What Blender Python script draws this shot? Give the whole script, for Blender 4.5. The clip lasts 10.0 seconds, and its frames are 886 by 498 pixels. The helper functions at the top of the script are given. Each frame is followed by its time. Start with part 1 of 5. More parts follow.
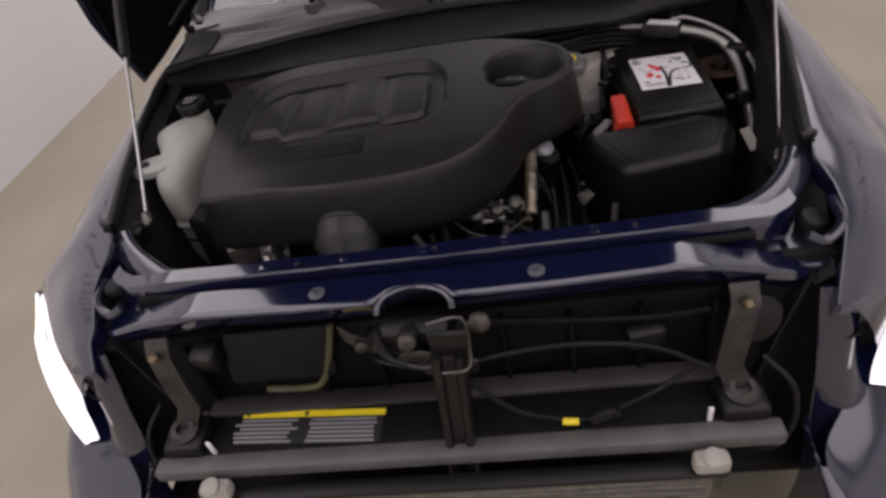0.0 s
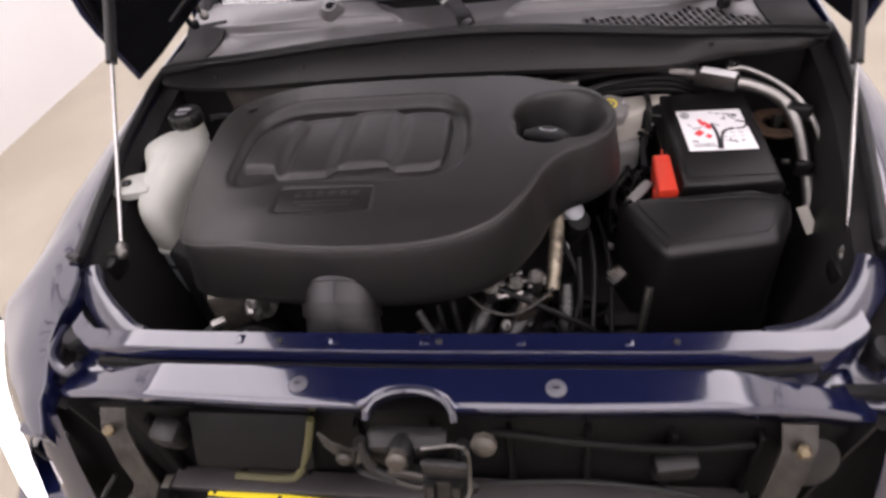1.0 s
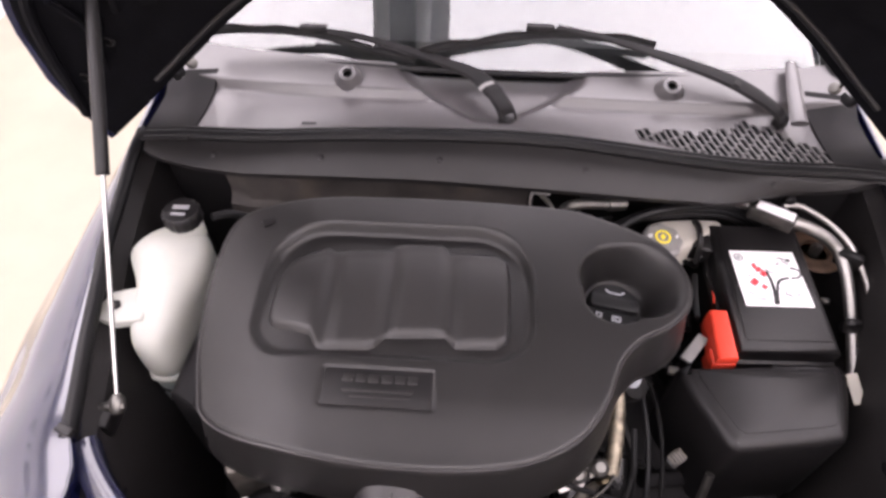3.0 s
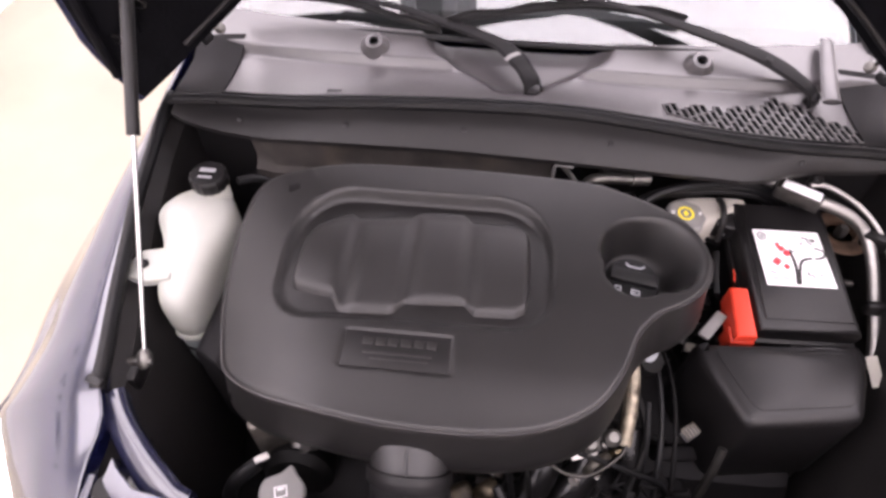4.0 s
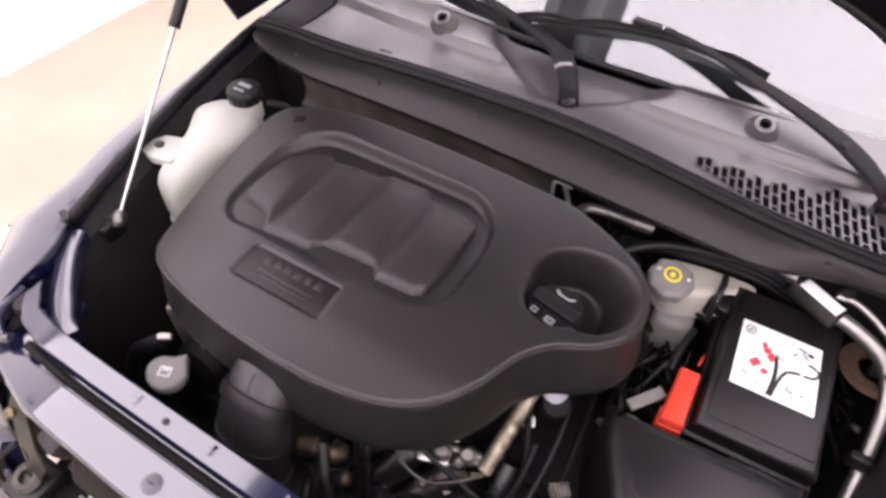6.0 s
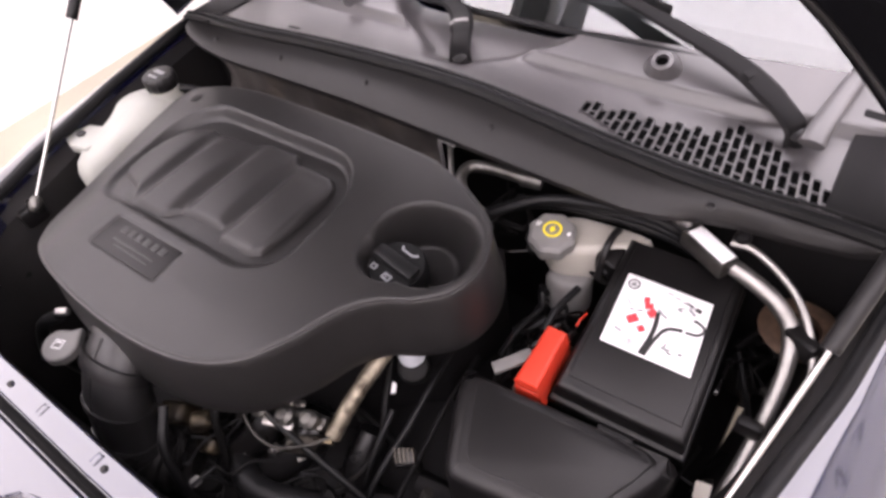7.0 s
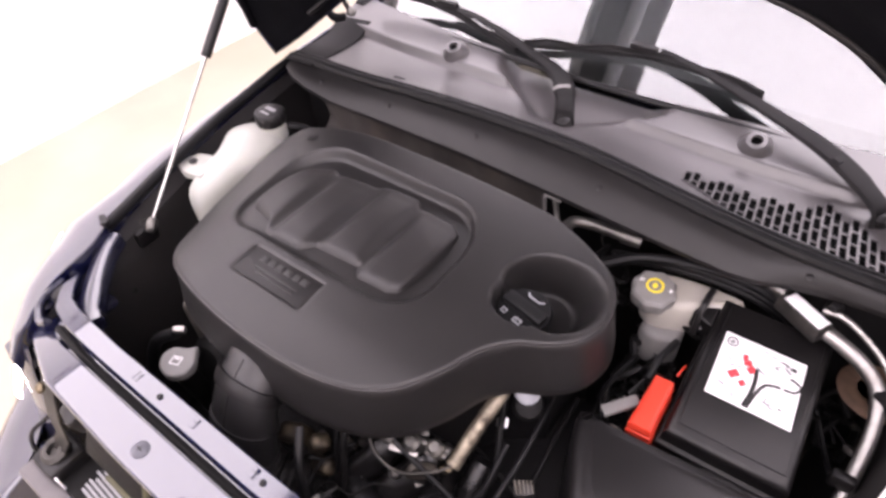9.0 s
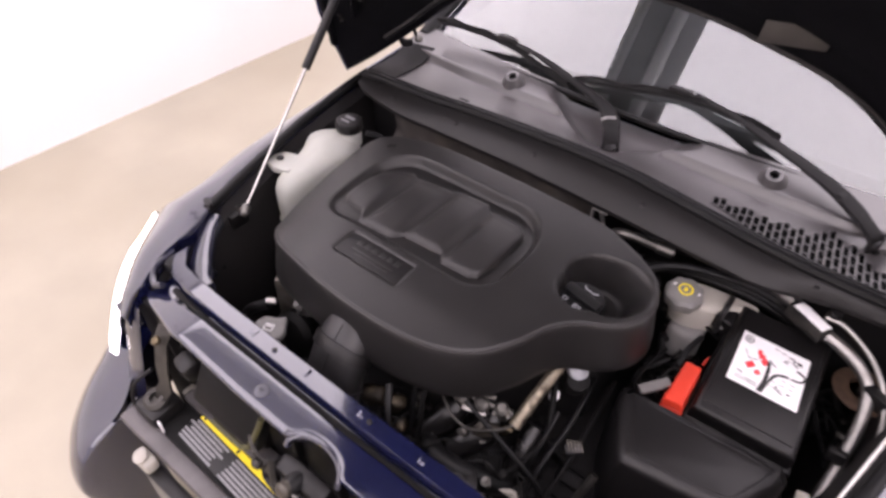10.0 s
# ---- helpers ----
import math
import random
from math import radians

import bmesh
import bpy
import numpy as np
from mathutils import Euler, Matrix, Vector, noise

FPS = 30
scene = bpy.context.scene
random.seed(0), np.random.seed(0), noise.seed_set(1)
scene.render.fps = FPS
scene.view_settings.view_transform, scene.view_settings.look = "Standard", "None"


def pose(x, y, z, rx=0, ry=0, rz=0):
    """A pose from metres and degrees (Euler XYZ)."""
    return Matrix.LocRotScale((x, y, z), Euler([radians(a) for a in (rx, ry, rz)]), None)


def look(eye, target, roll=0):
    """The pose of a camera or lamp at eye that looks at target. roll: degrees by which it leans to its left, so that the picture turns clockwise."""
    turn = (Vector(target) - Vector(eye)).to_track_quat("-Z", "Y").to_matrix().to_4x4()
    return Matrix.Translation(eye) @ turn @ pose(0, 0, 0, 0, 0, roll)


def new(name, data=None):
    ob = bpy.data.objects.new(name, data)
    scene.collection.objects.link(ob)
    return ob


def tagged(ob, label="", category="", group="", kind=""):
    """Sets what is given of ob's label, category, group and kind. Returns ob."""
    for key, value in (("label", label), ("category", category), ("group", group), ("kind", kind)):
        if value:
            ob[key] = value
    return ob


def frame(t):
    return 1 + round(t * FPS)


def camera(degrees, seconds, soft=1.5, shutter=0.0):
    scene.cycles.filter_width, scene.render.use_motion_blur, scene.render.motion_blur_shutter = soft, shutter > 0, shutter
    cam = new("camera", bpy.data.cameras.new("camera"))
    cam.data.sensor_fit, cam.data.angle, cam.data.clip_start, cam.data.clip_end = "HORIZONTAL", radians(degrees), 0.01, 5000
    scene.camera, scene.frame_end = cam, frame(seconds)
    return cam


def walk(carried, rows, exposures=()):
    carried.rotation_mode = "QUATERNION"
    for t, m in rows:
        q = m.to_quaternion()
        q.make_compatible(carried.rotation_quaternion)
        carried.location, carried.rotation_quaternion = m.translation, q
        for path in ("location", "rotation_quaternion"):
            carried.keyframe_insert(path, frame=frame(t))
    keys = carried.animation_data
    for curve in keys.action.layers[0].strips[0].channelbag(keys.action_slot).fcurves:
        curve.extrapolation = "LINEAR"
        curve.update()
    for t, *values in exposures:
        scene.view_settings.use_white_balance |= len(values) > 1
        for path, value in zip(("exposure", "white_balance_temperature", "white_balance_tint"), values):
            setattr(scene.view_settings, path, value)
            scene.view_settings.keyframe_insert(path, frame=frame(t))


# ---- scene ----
cam = camera(71.0, 10.0, soft=3.0, shutter=0.4)
PATH = [
    (0, (0.1782, -0.6723, 1.5163), (-0.0864, 0.6786, 0.3571), -13.6),
    (0.5, (0.1584, -0.5778, 1.5208), (-0.1044, 0.7533, 0.3382), -11.6),
    (1, (0.1611, -0.4608, 1.5415), (-0.1233, 0.8478, 0.3391), -9.3),
    (1.5, (0.1431, -0.3132, 1.5532), (-0.1791, 0.9306, 0.2923), -7.7),
    (2, (0.0369, -0.2034, 1.6675), (-0.1125, 1.0629, 0.3976), -3.3),
    (3.5, (-0.0819, -0.1107, 1.7467), (-0.1386, 1.0251, 0.3517), 0.9),
    (4, (-0.0792, -0.1323, 1.7422), (-0.1881, 0.9927, 0.3409), 0.3),
    (4.5, (-0.0855, -0.1458, 1.7629), (-0.2205, 1.0206, 0.3994), 4.7),
    (5, (-0.1386, -0.1818, 1.7611), (-0.2043, 0.9765, 0.3850), 14.0),
    (6.5, (0.5337, 0.0306, 1.6342), (-0.2520, 0.9648, 0.3112), -5.7),
    (7, (0.6102, 0.1017, 1.5892), (-0.1971, 0.9981, 0.2527), -9.8),
    (7.5, (0.6057, 0.0711, 1.5226), (-0.2007, 0.9549, 0.1780), -10.3),
    (8, (0.5949, 0.0306, 1.5244), (-0.2160, 0.9045, 0.1753), -11.0),
    (8.5, (0.4923, -0.0333, 1.6162), (-0.3132, 0.8829, 0.2923), -5.8),
    (9, (0.4599, -0.0585, 1.6846), (-0.3411, 0.9252, 0.4084), -3.7),
    (9.5, (0.3969, -0.1341, 1.7278), (-0.4356, 0.8424, 0.4651), -2.6),
    (10, (0.4320, -0.2997, 1.7800), (-0.3564, 0.7533, 0.5506), 2.0),
]
walk(cam, [(t, look(eye, target, roll)) for t, eye, target, roll in PATH],
     exposures=[(0.0, -1.88, 6350, 25), (0.5, -1.14, 6350, 25), (1.0, -0.69, 6350, 25), (1.5, -0.33, 6350, 26), (2.0, -0.24, 6350, 26), (3.5, 0.08, 6350, 29), (5.0, 0.0, 6350, 31), (6.5, -0.12, 6350, 28), (7.5, -0.04, 6350, 28), (8.0, 0.10, 6350, 28), (8.5, 0.12, 6350, 31), (9.5, -0.2, 6350, 31), (10.0, -0.52, 6350, 30)])

# ---- world: a closed, lit inspection bay ----
world = bpy.data.worlds.new("world")
world.use_nodes = True
scene.world = world
world.node_tree.nodes["Background"].inputs[0].default_value = (0.9, 0.95, 1.0, 1)
world.node_tree.nodes["Background"].inputs[1].default_value = 0.05
LAMP = 4.6

# ---- materials ----
def mat(name, color, rough=0.5, metal=0.0, var=0.15, scale=30.0, bump=0.1, bscale=400.0, coat=0.0, ior=1.48, trans=0.0, emit=0.0, sss=0.0, stain=None):
    m = bpy.data.materials.new(name)
    m.use_nodes = True
    nt = m.node_tree
    b = nt.nodes["Principled BSDF"]
    co = nt.nodes.new("ShaderNodeTexCoord")
    n1 = nt.nodes.new("ShaderNodeTexNoise")
    n1.inputs["Scale"].default_value, n1.inputs["Detail"].default_value = scale, 5
    nt.links.new(co.outputs["Object"], n1.inputs["Vector"])
    ramp = nt.nodes.new("ShaderNodeValToRGB")
    lo = [max(0, c * (1 - var)) for c in color]
    hi = [min(1, c * (1 + var)) for c in color]
    ramp.color_ramp.elements[0].position, ramp.color_ramp.elements[1].position = 0.3, 0.7
    ramp.color_ramp.elements[0].color, ramp.color_ramp.elements[1].color = (*lo, 1), (*hi, 1)
    nt.links.new(n1.outputs["Fac"], ramp.inputs["Fac"])
    out = ramp.outputs["Color"]
    if stain:
        n3 = nt.nodes.new("ShaderNodeTexNoise")
        n3.inputs["Scale"].default_value, n3.inputs["Detail"].default_value = stain[1], 6
        nt.links.new(co.outputs["Object"], n3.inputs["Vector"])
        r3 = nt.nodes.new("ShaderNodeValToRGB")
        r3.color_ramp.elements[0].position, r3.color_ramp.elements[1].position = stain[2], stain[3]
        nt.links.new(n3.outputs["Fac"], r3.inputs["Fac"])
        mx = nt.nodes.new("ShaderNodeMix")
        mx.data_type = "RGBA"
        nt.links.new(r3.outputs["Color"], mx.inputs[0])
        nt.links.new(out, mx.inputs[6])
        mx.inputs[7].default_value = (*stain[0], 1)
        out = mx.outputs[2]
    nt.links.new(out, b.inputs["Base Color"])
    b.inputs["Metallic"].default_value, b.inputs["IOR"].default_value = metal, ior
    b.inputs["Coat Weight"].default_value, b.inputs["Coat Roughness"].default_value = coat, 0.04
    b.inputs["Transmission Weight"].default_value = trans
    if sss:
        b.inputs["Subsurface Weight"].default_value, b.inputs["Subsurface Radius"].default_value = sss, (0.02, 0.02, 0.015)
    if emit:
        b.inputs["Emission Color"].default_value, b.inputs["Emission Strength"].default_value = (*color, 1), emit
    rr = nt.nodes.new("ShaderNodeMapRange")
    rr.inputs["To Min"].default_value, rr.inputs["To Max"].default_value = max(0, rough * 0.88), min(1, rough * 1.12)
    nt.links.new(n1.outputs["Fac"], rr.inputs["Value"])
    nt.links.new(rr.outputs["Result"], b.inputs["Roughness"])
    if bump:
        n2 = nt.nodes.new("ShaderNodeTexNoise")
        n2.inputs["Scale"].default_value, n2.inputs["Detail"].default_value = bscale, 3
        nt.links.new(co.outputs["Object"], n2.inputs["Vector"])
        bp = nt.nodes.new("ShaderNodeBump")
        bp.inputs["Strength"].default_value, bp.inputs["Distance"].default_value = bump, 0.002
        nt.links.new(n2.outputs["Fac"], bp.inputs["Height"])
        nt.links.new(bp.outputs["Normal"], b.inputs["Normal"])
    return m


COVER = mat("cover_plastic", (0.0088, 0.0080, 0.0079), 0.43, var=0.2, scale=9, bump=0.18, bscale=900, ior=1.50)
# lighter cover plastic, paints the highlight along the cover's rim
EDGEM = mat("highlight_plastic", (0.026, 0.024, 0.024), 0.34, var=0.2, scale=12, bump=0.05, bscale=700)
INSERT = mat("insert_plastic", (0.0145, 0.0134, 0.0134), 0.48, var=0.15, scale=14, bump=0.05, bscale=700)
BLACK = mat("black_plastic", (0.0062, 0.0056, 0.0058), 0.40, var=0.2, scale=12, bump=0.08, bscale=800, ior=1.40)
WINGM = mat("wing_liner", (0.012, 0.0108, 0.0108), 0.6, ior=1.4, var=0.3, scale=12, bump=0.2, bscale=160)
MATTE = mat("matte_black", (0.0065, 0.006, 0.0065), 0.7, ior=1.3, var=0.3, scale=15, bump=0.2, bscale=200)
COWLM = mat("cowl_plastic", (0.051, 0.047, 0.0485), 0.30, var=0.12, scale=6, bump=0.12, bscale=900, ior=1.72)
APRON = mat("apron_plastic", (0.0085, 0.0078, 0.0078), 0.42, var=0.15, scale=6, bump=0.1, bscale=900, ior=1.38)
BADGE = mat("badge_plate", (0.0055, 0.0048, 0.005), 0.5, var=0.1, bump=0.05, ior=1.4)
# near-black that paints in the shade inside slots and nozzle openings
HOLE = mat("hole_shade", (0.002, 0.002, 0.002), 0.9, var=0.2, bump=0.0, ior=1.1)
OLIVE_YELLOW = mat("dull_yellow", (0.36, 0.30, 0.05), 0.5, var=0.15, scale=30, bump=0.05)
OLIVE = mat("olive_plastic", (0.05, 0.047, 0.016), 0.5, var=0.15, scale=20)
RUBBER = mat("rubber", (0.005, 0.005, 0.0054), 0.48, var=0.2, scale=25, bump=0.1, ior=1.33)
PAINT = mat("blue_paint", (0.0045, 0.0060, 0.027), 0.13, metal=0.0, var=0.06, scale=3, bump=0.0, coat=1.0, ior=1.74)
INNERBLUE = mat("bay_paint", (0.010, 0.0105, 0.026), 0.24, var=0.2, scale=15, bump=0.05, coat=0.8, ior=1.7)
PLUGM = mat("plug_grey", (0.075, 0.075, 0.09), 0.45, var=0.2, scale=40)
# ledge grey lowered to include the shade inside the nose
LEDGEM = mat("shaded_ledge", (0.035, 0.031, 0.032), 0.5, var=0.5, scale=7, bump=0.1)
RAILM = mat("grey_rail", (0.095, 0.088, 0.09), 0.45, var=0.2, scale=20)
INNER = mat("inner_paint", (0.010, 0.010, 0.016), 0.45, var=0.3, scale=8, bump=0.05, coat=0.2)
ALU = mat("aluminium", (0.33, 0.318, 0.305), 0.44, metal=1.0, var=0.2, scale=30, bump=0.2, bscale=150)
STEEL = mat("dull_steel", (0.15, 0.145, 0.135), 0.42, metal=0.9, var=0.3, scale=40, bump=0.2, bscale=200)
CAST = mat("cast_metal", (0.13, 0.12, 0.105), 0.55, metal=0.7, var=0.4, scale=30, bump=0.4, bscale=180, stain=((0.05, 0.04, 0.03), 22, 0.45, 0.7))
CHROME = mat("chrome", (0.45, 0.44, 0.43), 0.25, metal=1.0, var=0.05, bump=0.0)
TANK = mat("tank_plastic", (0.37, 0.375, 0.34), 0.45, var=0.07, scale=10, bump=0.05, sss=0.3)
COOLANT = mat("coolant_level", (0.25, 0.28, 0.28), 0.45, var=0.1, scale=10, bump=0.05, sss=0.3)
RED = mat("red_plastic", (0.58, 0.042, 0.018), 0.42, var=0.08, scale=20, bump=0.05)
YELLOW = mat("yellow_print", (0.85, 0.68, 0.02), 0.45, var=0.05, bump=0.0)
PAPER = mat("label_paper", (0.80, 0.79, 0.80), 0.4, var=0.03, bump=0.0)
GREYINK = mat("grey_print", (0.24, 0.24, 0.25), 0.5, var=0.1, bump=0.0)
INK = mat("black_print", (0.015, 0.015, 0.015), 0.5, var=0.1, bump=0.0)
REDINK = mat("red_print", (0.72, 0.05, 0.06), 0.5, var=0.1, bump=0.0)
GREYCAP = mat("grey_cap", (0.17, 0.165, 0.16), 0.5, var=0.1, bump=0.06)
VALVEM = mat("valve_grey", (0.30, 0.31, 0.33), 0.45, var=0.1, scale=30, bump=0.05)
STICKM = mat("beige_sticker", (0.045, 0.041, 0.036), 0.6, var=0.15, scale=30, bump=0.05)
GLOSSY = mat("glossy_black", (0.005, 0.0046, 0.0048), 0.28, var=0.2, scale=20, bump=0.06, bscale=300, ior=1.5)
CREAM = mat("cream_plastic", (0.36, 0.34, 0.30), 0.45, var=0.1, scale=15, bump=0.08, sss=0.15)
LINER = mat("hood_liner", (0.004, 0.004, 0.005), 0.8, ior=1.15, var=0.3, scale=20, bump=0.4, bscale=120)
FLOORM = mat("concrete", (0.375, 0.340, 0.268), 0.6, var=0.1, scale=2.0, bump=0.15, bscale=60, stain=((0.335, 0.297, 0.225), 0.9, 0.45, 0.75))
WALLM = mat("white_wall", (0.82, 0.81, 0.80), 0.7, var=0.02, scale=1.5, bump=0.05, bscale=40)
CEILM = mat("ceiling_white", (0.78, 0.78, 0.78), 0.8, var=0.02, scale=1.5, bump=0.05, bscale=40)
BEAMM = mat("dark_beam", (0.012, 0.017, 0.016), 0.6, var=0.2, scale=5)
BANDM = mat("pale_duct", (0.55, 0.56, 0.57), 0.5, var=0.05, scale=5)
LIGHT = mat("light_panel", (1.0, 0.985, 0.96), 0.5, var=0.0, bump=0.0, emit=LAMP * 1.08)
# weaker panel, added so the bay is lit more from the left
LIGHT_DIM = mat("dim_light_panel", (1.0, 0.98, 0.95), 0.5, var=0.0, bump=0.0, emit=LAMP * 0.86)
DRL = mat("lamp_glow", (1.0, 0.99, 0.97), 0.3, var=0.0, bump=0.0, emit=6.0)
AMBER = mat("amber_lens", (0.85, 0.62, 0.02), 0.2, var=0.05, bump=0.0, coat=0.5)
GLASS = mat("windscreen_glass", (0.86, 0.90, 0.89), 0.015, var=0.0, bump=0.0, trans=1.0, ior=1.75)
CORE = mat("radiator_core", (0.20, 0.19, 0.165), 0.5, metal=0.6, var=0.25, scale=60, bump=0.6, bscale=300)
# black darkened further to hold the shade deep in bay and nose
SHADEBLACK = mat("shaded_black", (0.004, 0.0038, 0.0038), 0.6, var=0.4, scale=30, bump=0.3, bscale=150, ior=1.25)
ARMM = mat("wiper_black", (0.0045, 0.004, 0.0042), 0.5, var=0.25, scale=40, bump=0.1, ior=1.22)
DARKSTEEL = mat("dark_steel", (0.055, 0.052, 0.048), 0.45, metal=0.8, var=0.35, scale=40, bump=0.2, bscale=200)
BRONZE_DARK = mat("grimy_bronze", (0.085, 0.068, 0.045), 0.5, metal=0.6, var=0.5, scale=45, bump=0.5, bscale=130, stain=((0.02, 0.016, 0.012), 30, 0.42, 0.62))
BRONZE = mat("bronze_tube", (0.27, 0.235, 0.18), 0.5, metal=0.8, var=0.3, scale=45, bump=0.3, bscale=150, stain=((0.05, 0.04, 0.03), 35, 0.5, 0.68))
# steel darkened for the shade in the nose, reused on the hose elbow
SHADESTEEL = mat("shaded_steel", (0.022, 0.021, 0.021), 0.45, metal=0.6, var=0.4, scale=30, bump=0.2, bscale=200)
BRASS = mat("sensor_gold", (0.16, 0.13, 0.085), 0.42, metal=1.0, var=0.2, scale=40)
FELT = mat("firewall_felt", (0.034, 0.029, 0.026), 0.75, var=0.35, scale=18, bump=0.3, bscale=160, stain=((0.055, 0.043, 0.032), 9, 0.5, 0.7))
HOSEM = mat("moulded_hose", (0.013, 0.0125, 0.013), 0.40, var=0.2, scale=20, bump=0.08)
# dark colour of the added strokes that the fenders mirror
REFLECTM = mat("reflection_dark", (0.02, 0.02, 0.022), 0.6, var=0.2, scale=8)
DASH = mat("dashboard", (0.03, 0.03, 0.032), 0.6, var=0.2, scale=10, bump=0.2, bscale=500)

# ---- builders ----
BASE = {}


def thing(name, base, label, category, group="", kind=""):
    ob = new(name)
    ob.location = base
    ob.empty_display_size = 0.05
    BASE[ob] = Vector(base)
    return tagged(ob, label, category, group, kind)


def part(name, bm, material, parent=None, label="", sharp=38, kind=""):
    me = bpy.data.meshes.new(name)
    bmesh.ops.recalc_face_normals(bm, faces=bm.faces)
    if parent is not None:
        bmesh.ops.translate(bm, verts=bm.verts, vec=-BASE[parent])
    bm.to_mesh(me)
    bm.free()
    me.polygons.foreach_set("use_smooth", [True] * len(me.polygons))
    me.set_sharp_from_angle(angle=radians(sharp))
    me.materials.append(material)
    ob = new(name, me)
    if parent is not None:
        ob.parent = parent
        BASE[ob] = BASE[parent]
    else:
        BASE[ob] = Vector((0, 0, 0))
    return tagged(ob, label, kind=kind)


def smooth(pts, n=8, closed=False):
    """Catmull-Rom through the points."""
    pts = [Vector(p) for p in pts]
    out, k = [], len(pts)
    for i in range(k if closed else k - 1):
        a, b = pts[i], pts[(i + 1) % k]
        p = pts[i - 1] if (closed or i > 0) else a * 2 - b
        q = pts[(i + 2) % k] if (closed or i + 2 < k) else b * 2 - a
        for j in range(n):
            t = j / n
            out.append(0.5 * (2 * a + (b - p) * t + (2 * p - 5 * a + 4 * b - q) * t * t + (3 * a - p - 3 * b + q) * t ** 3))
    if not closed:
        out.append(pts[-1])
    return out


def rings(bm, loops, closed=True, cap=True):
    vs = [[bm.verts.new(p) for p in lp] for lp in loops]
    for a, b in zip(vs, vs[1:]):
        k = len(a)
        for i in range(k if closed else k - 1):
            bm.faces.new((a[i], a[(i + 1) % k], b[(i + 1) % k], b[i]))
    if cap and closed:
        bm.faces.new(vs[0][::-1])
        bm.faces.new(vs[-1])
    return bm


def tube(pts, r, seg=10, n=6, bm=None, wide=1.0, high=1.0):
    """A round pipe through the points; r may be a function of 0..1."""
    bm = bm or bmesh.new()
    c = smooth(pts, n) if len(pts) > 2 else [Vector(p) for p in pts]
    loops, up = [], None
    for i, p in enumerate(c):
        d = (c[min(i + 1, len(c) - 1)] - c[max(i - 1, 0)]).normalized()
        if up is None:
            up = Vector((0, 0, 1)) if abs(d.z) < 0.9 else Vector((1, 0, 0))
        side = d.cross(up).normalized()
        up = side.cross(d).normalized()
        f = i / (len(c) - 1)
        rad = r(f) if callable(r) else r
        loops.append([p + rad * (wide * math.cos(a) * side + high * math.sin(a) * up) for a in [2 * math.pi * k / seg for k in range(seg)]])
    return rings(bm, loops)


def lathe(profile, at=(0, 0, 0), axis=(0, 0, 1), seg=28, bm=None, wave=0.0, teeth=0, cap=True):
    """A turned shape from (radius, height) pairs along an axis."""
    bm = bm or bmesh.new()
    m = Matrix.Translation(at) @ Vector((0, 0, 1)).rotation_difference(Vector(axis)).to_matrix().to_4x4()
    loops = []
    for r, h in profile:
        loops.append([m @ Vector(((r + (wave * math.cos(teeth * a) if teeth else 0)) * math.cos(a), (r + (wave * math.cos(teeth * a) if teeth else 0)) * math.sin(a), h)) for a in [2 * math.pi * k / seg for k in range(seg)]])
    return rings(bm, loops, True, cap)


def rbox(at, size, bevel=0.004, turn=(0, 0, 0), seg=2, bm=None, taper=1.0):
    """A box with rounded edges; taper narrows its top."""
    b = bmesh.new()
    bmesh.ops.create_cube(b, size=1)
    for v in b.verts:
        k = taper if v.co.z > 0 else 1.0
        v.co = Vector((v.co.x * size[0] * k, v.co.y * size[1] * k, v.co.z * size[2]))
    if bevel:
        bmesh.ops.bevel(b, geom=b.edges[:], offset=bevel, segments=seg, affect="EDGES", profile=0.5)
    b.transform(pose(*at, *turn))
    if bm is None:
        return b
    me = bpy.data.meshes.new("tmp")
    b.to_mesh(me)
    b.free()
    bm.from_mesh(me)
    bpy.data.meshes.remove(me)
    return bm


def inset(loop, d):
    """Moves a closed plan loop (counter-clockwise) inwards by d."""
    out, k = [], len(loop)
    for i, p in enumerate(loop):
        t = (loop[(i + 1) % k] - loop[i - 1])
        nrm = Vector((-t.y, t.x, 0))
        if nrm.length > 1e-9:
            nrm.normalize()
        out.append(p + nrm * d)
    return out


def slab(outline, z0, z1, bevel=0.004, bm=None, draft=0.0, zf=None, n=1):
    """An upright block over a counter-clockwise plan outline with a rounded upper edge."""
    bm = bm or bmesh.new()
    base = [Vector((p[0], p[1], 0)) for p in outline]
    if n > 1:
        base = smooth(base, n, True)
    zf = zf or (lambda p: 0.0)

    def ring(d, z):
        return [Vector((p.x, p.y, z + (zf(p) if z > z0 else 0))) for p in inset(base, d)]
    loops = [ring(0, z0)]
    for a in (0, 30, 60, 90):
        a = radians(a)
        loops.append(ring(draft + bevel * (1 - math.cos(a)), z1 - bevel * (1 - math.sin(a))))
    return rings(bm, loops)


def sheet(rows, thick=0.0, bm=None):
    """A surface from rows of points, made solid by a thickness."""
    bm = bm or bmesh.new()
    vs = [[bm.verts.new(p) for p in r] for r in rows]
    for a, b in zip(vs, vs[1:]):
        for i in range(len(a) - 1):
            bm.faces.new((a[i], a[i + 1], b[i + 1], b[i]))
    if thick:
        bmesh.ops.recalc_face_normals(bm, faces=bm.faces)
        bmesh.ops.solidify(bm, geom=bm.faces[:], thickness=thick)
    return bm


def lerp(x, pairs):
    """Piecewise linear through (x, y) pairs."""
    return float(np.interp(x, [p[0] for p in pairs], [p[1] for p in pairs]))


def step(a, b, x):
    t = min(1.0, max(0.0, (x - a) / (b - a)))
    return t * t * (3 - 2 * t)


def merge(bm, other):
    me = bpy.data.meshes.new("tmp")
    other.to_mesh(me)
    other.free()
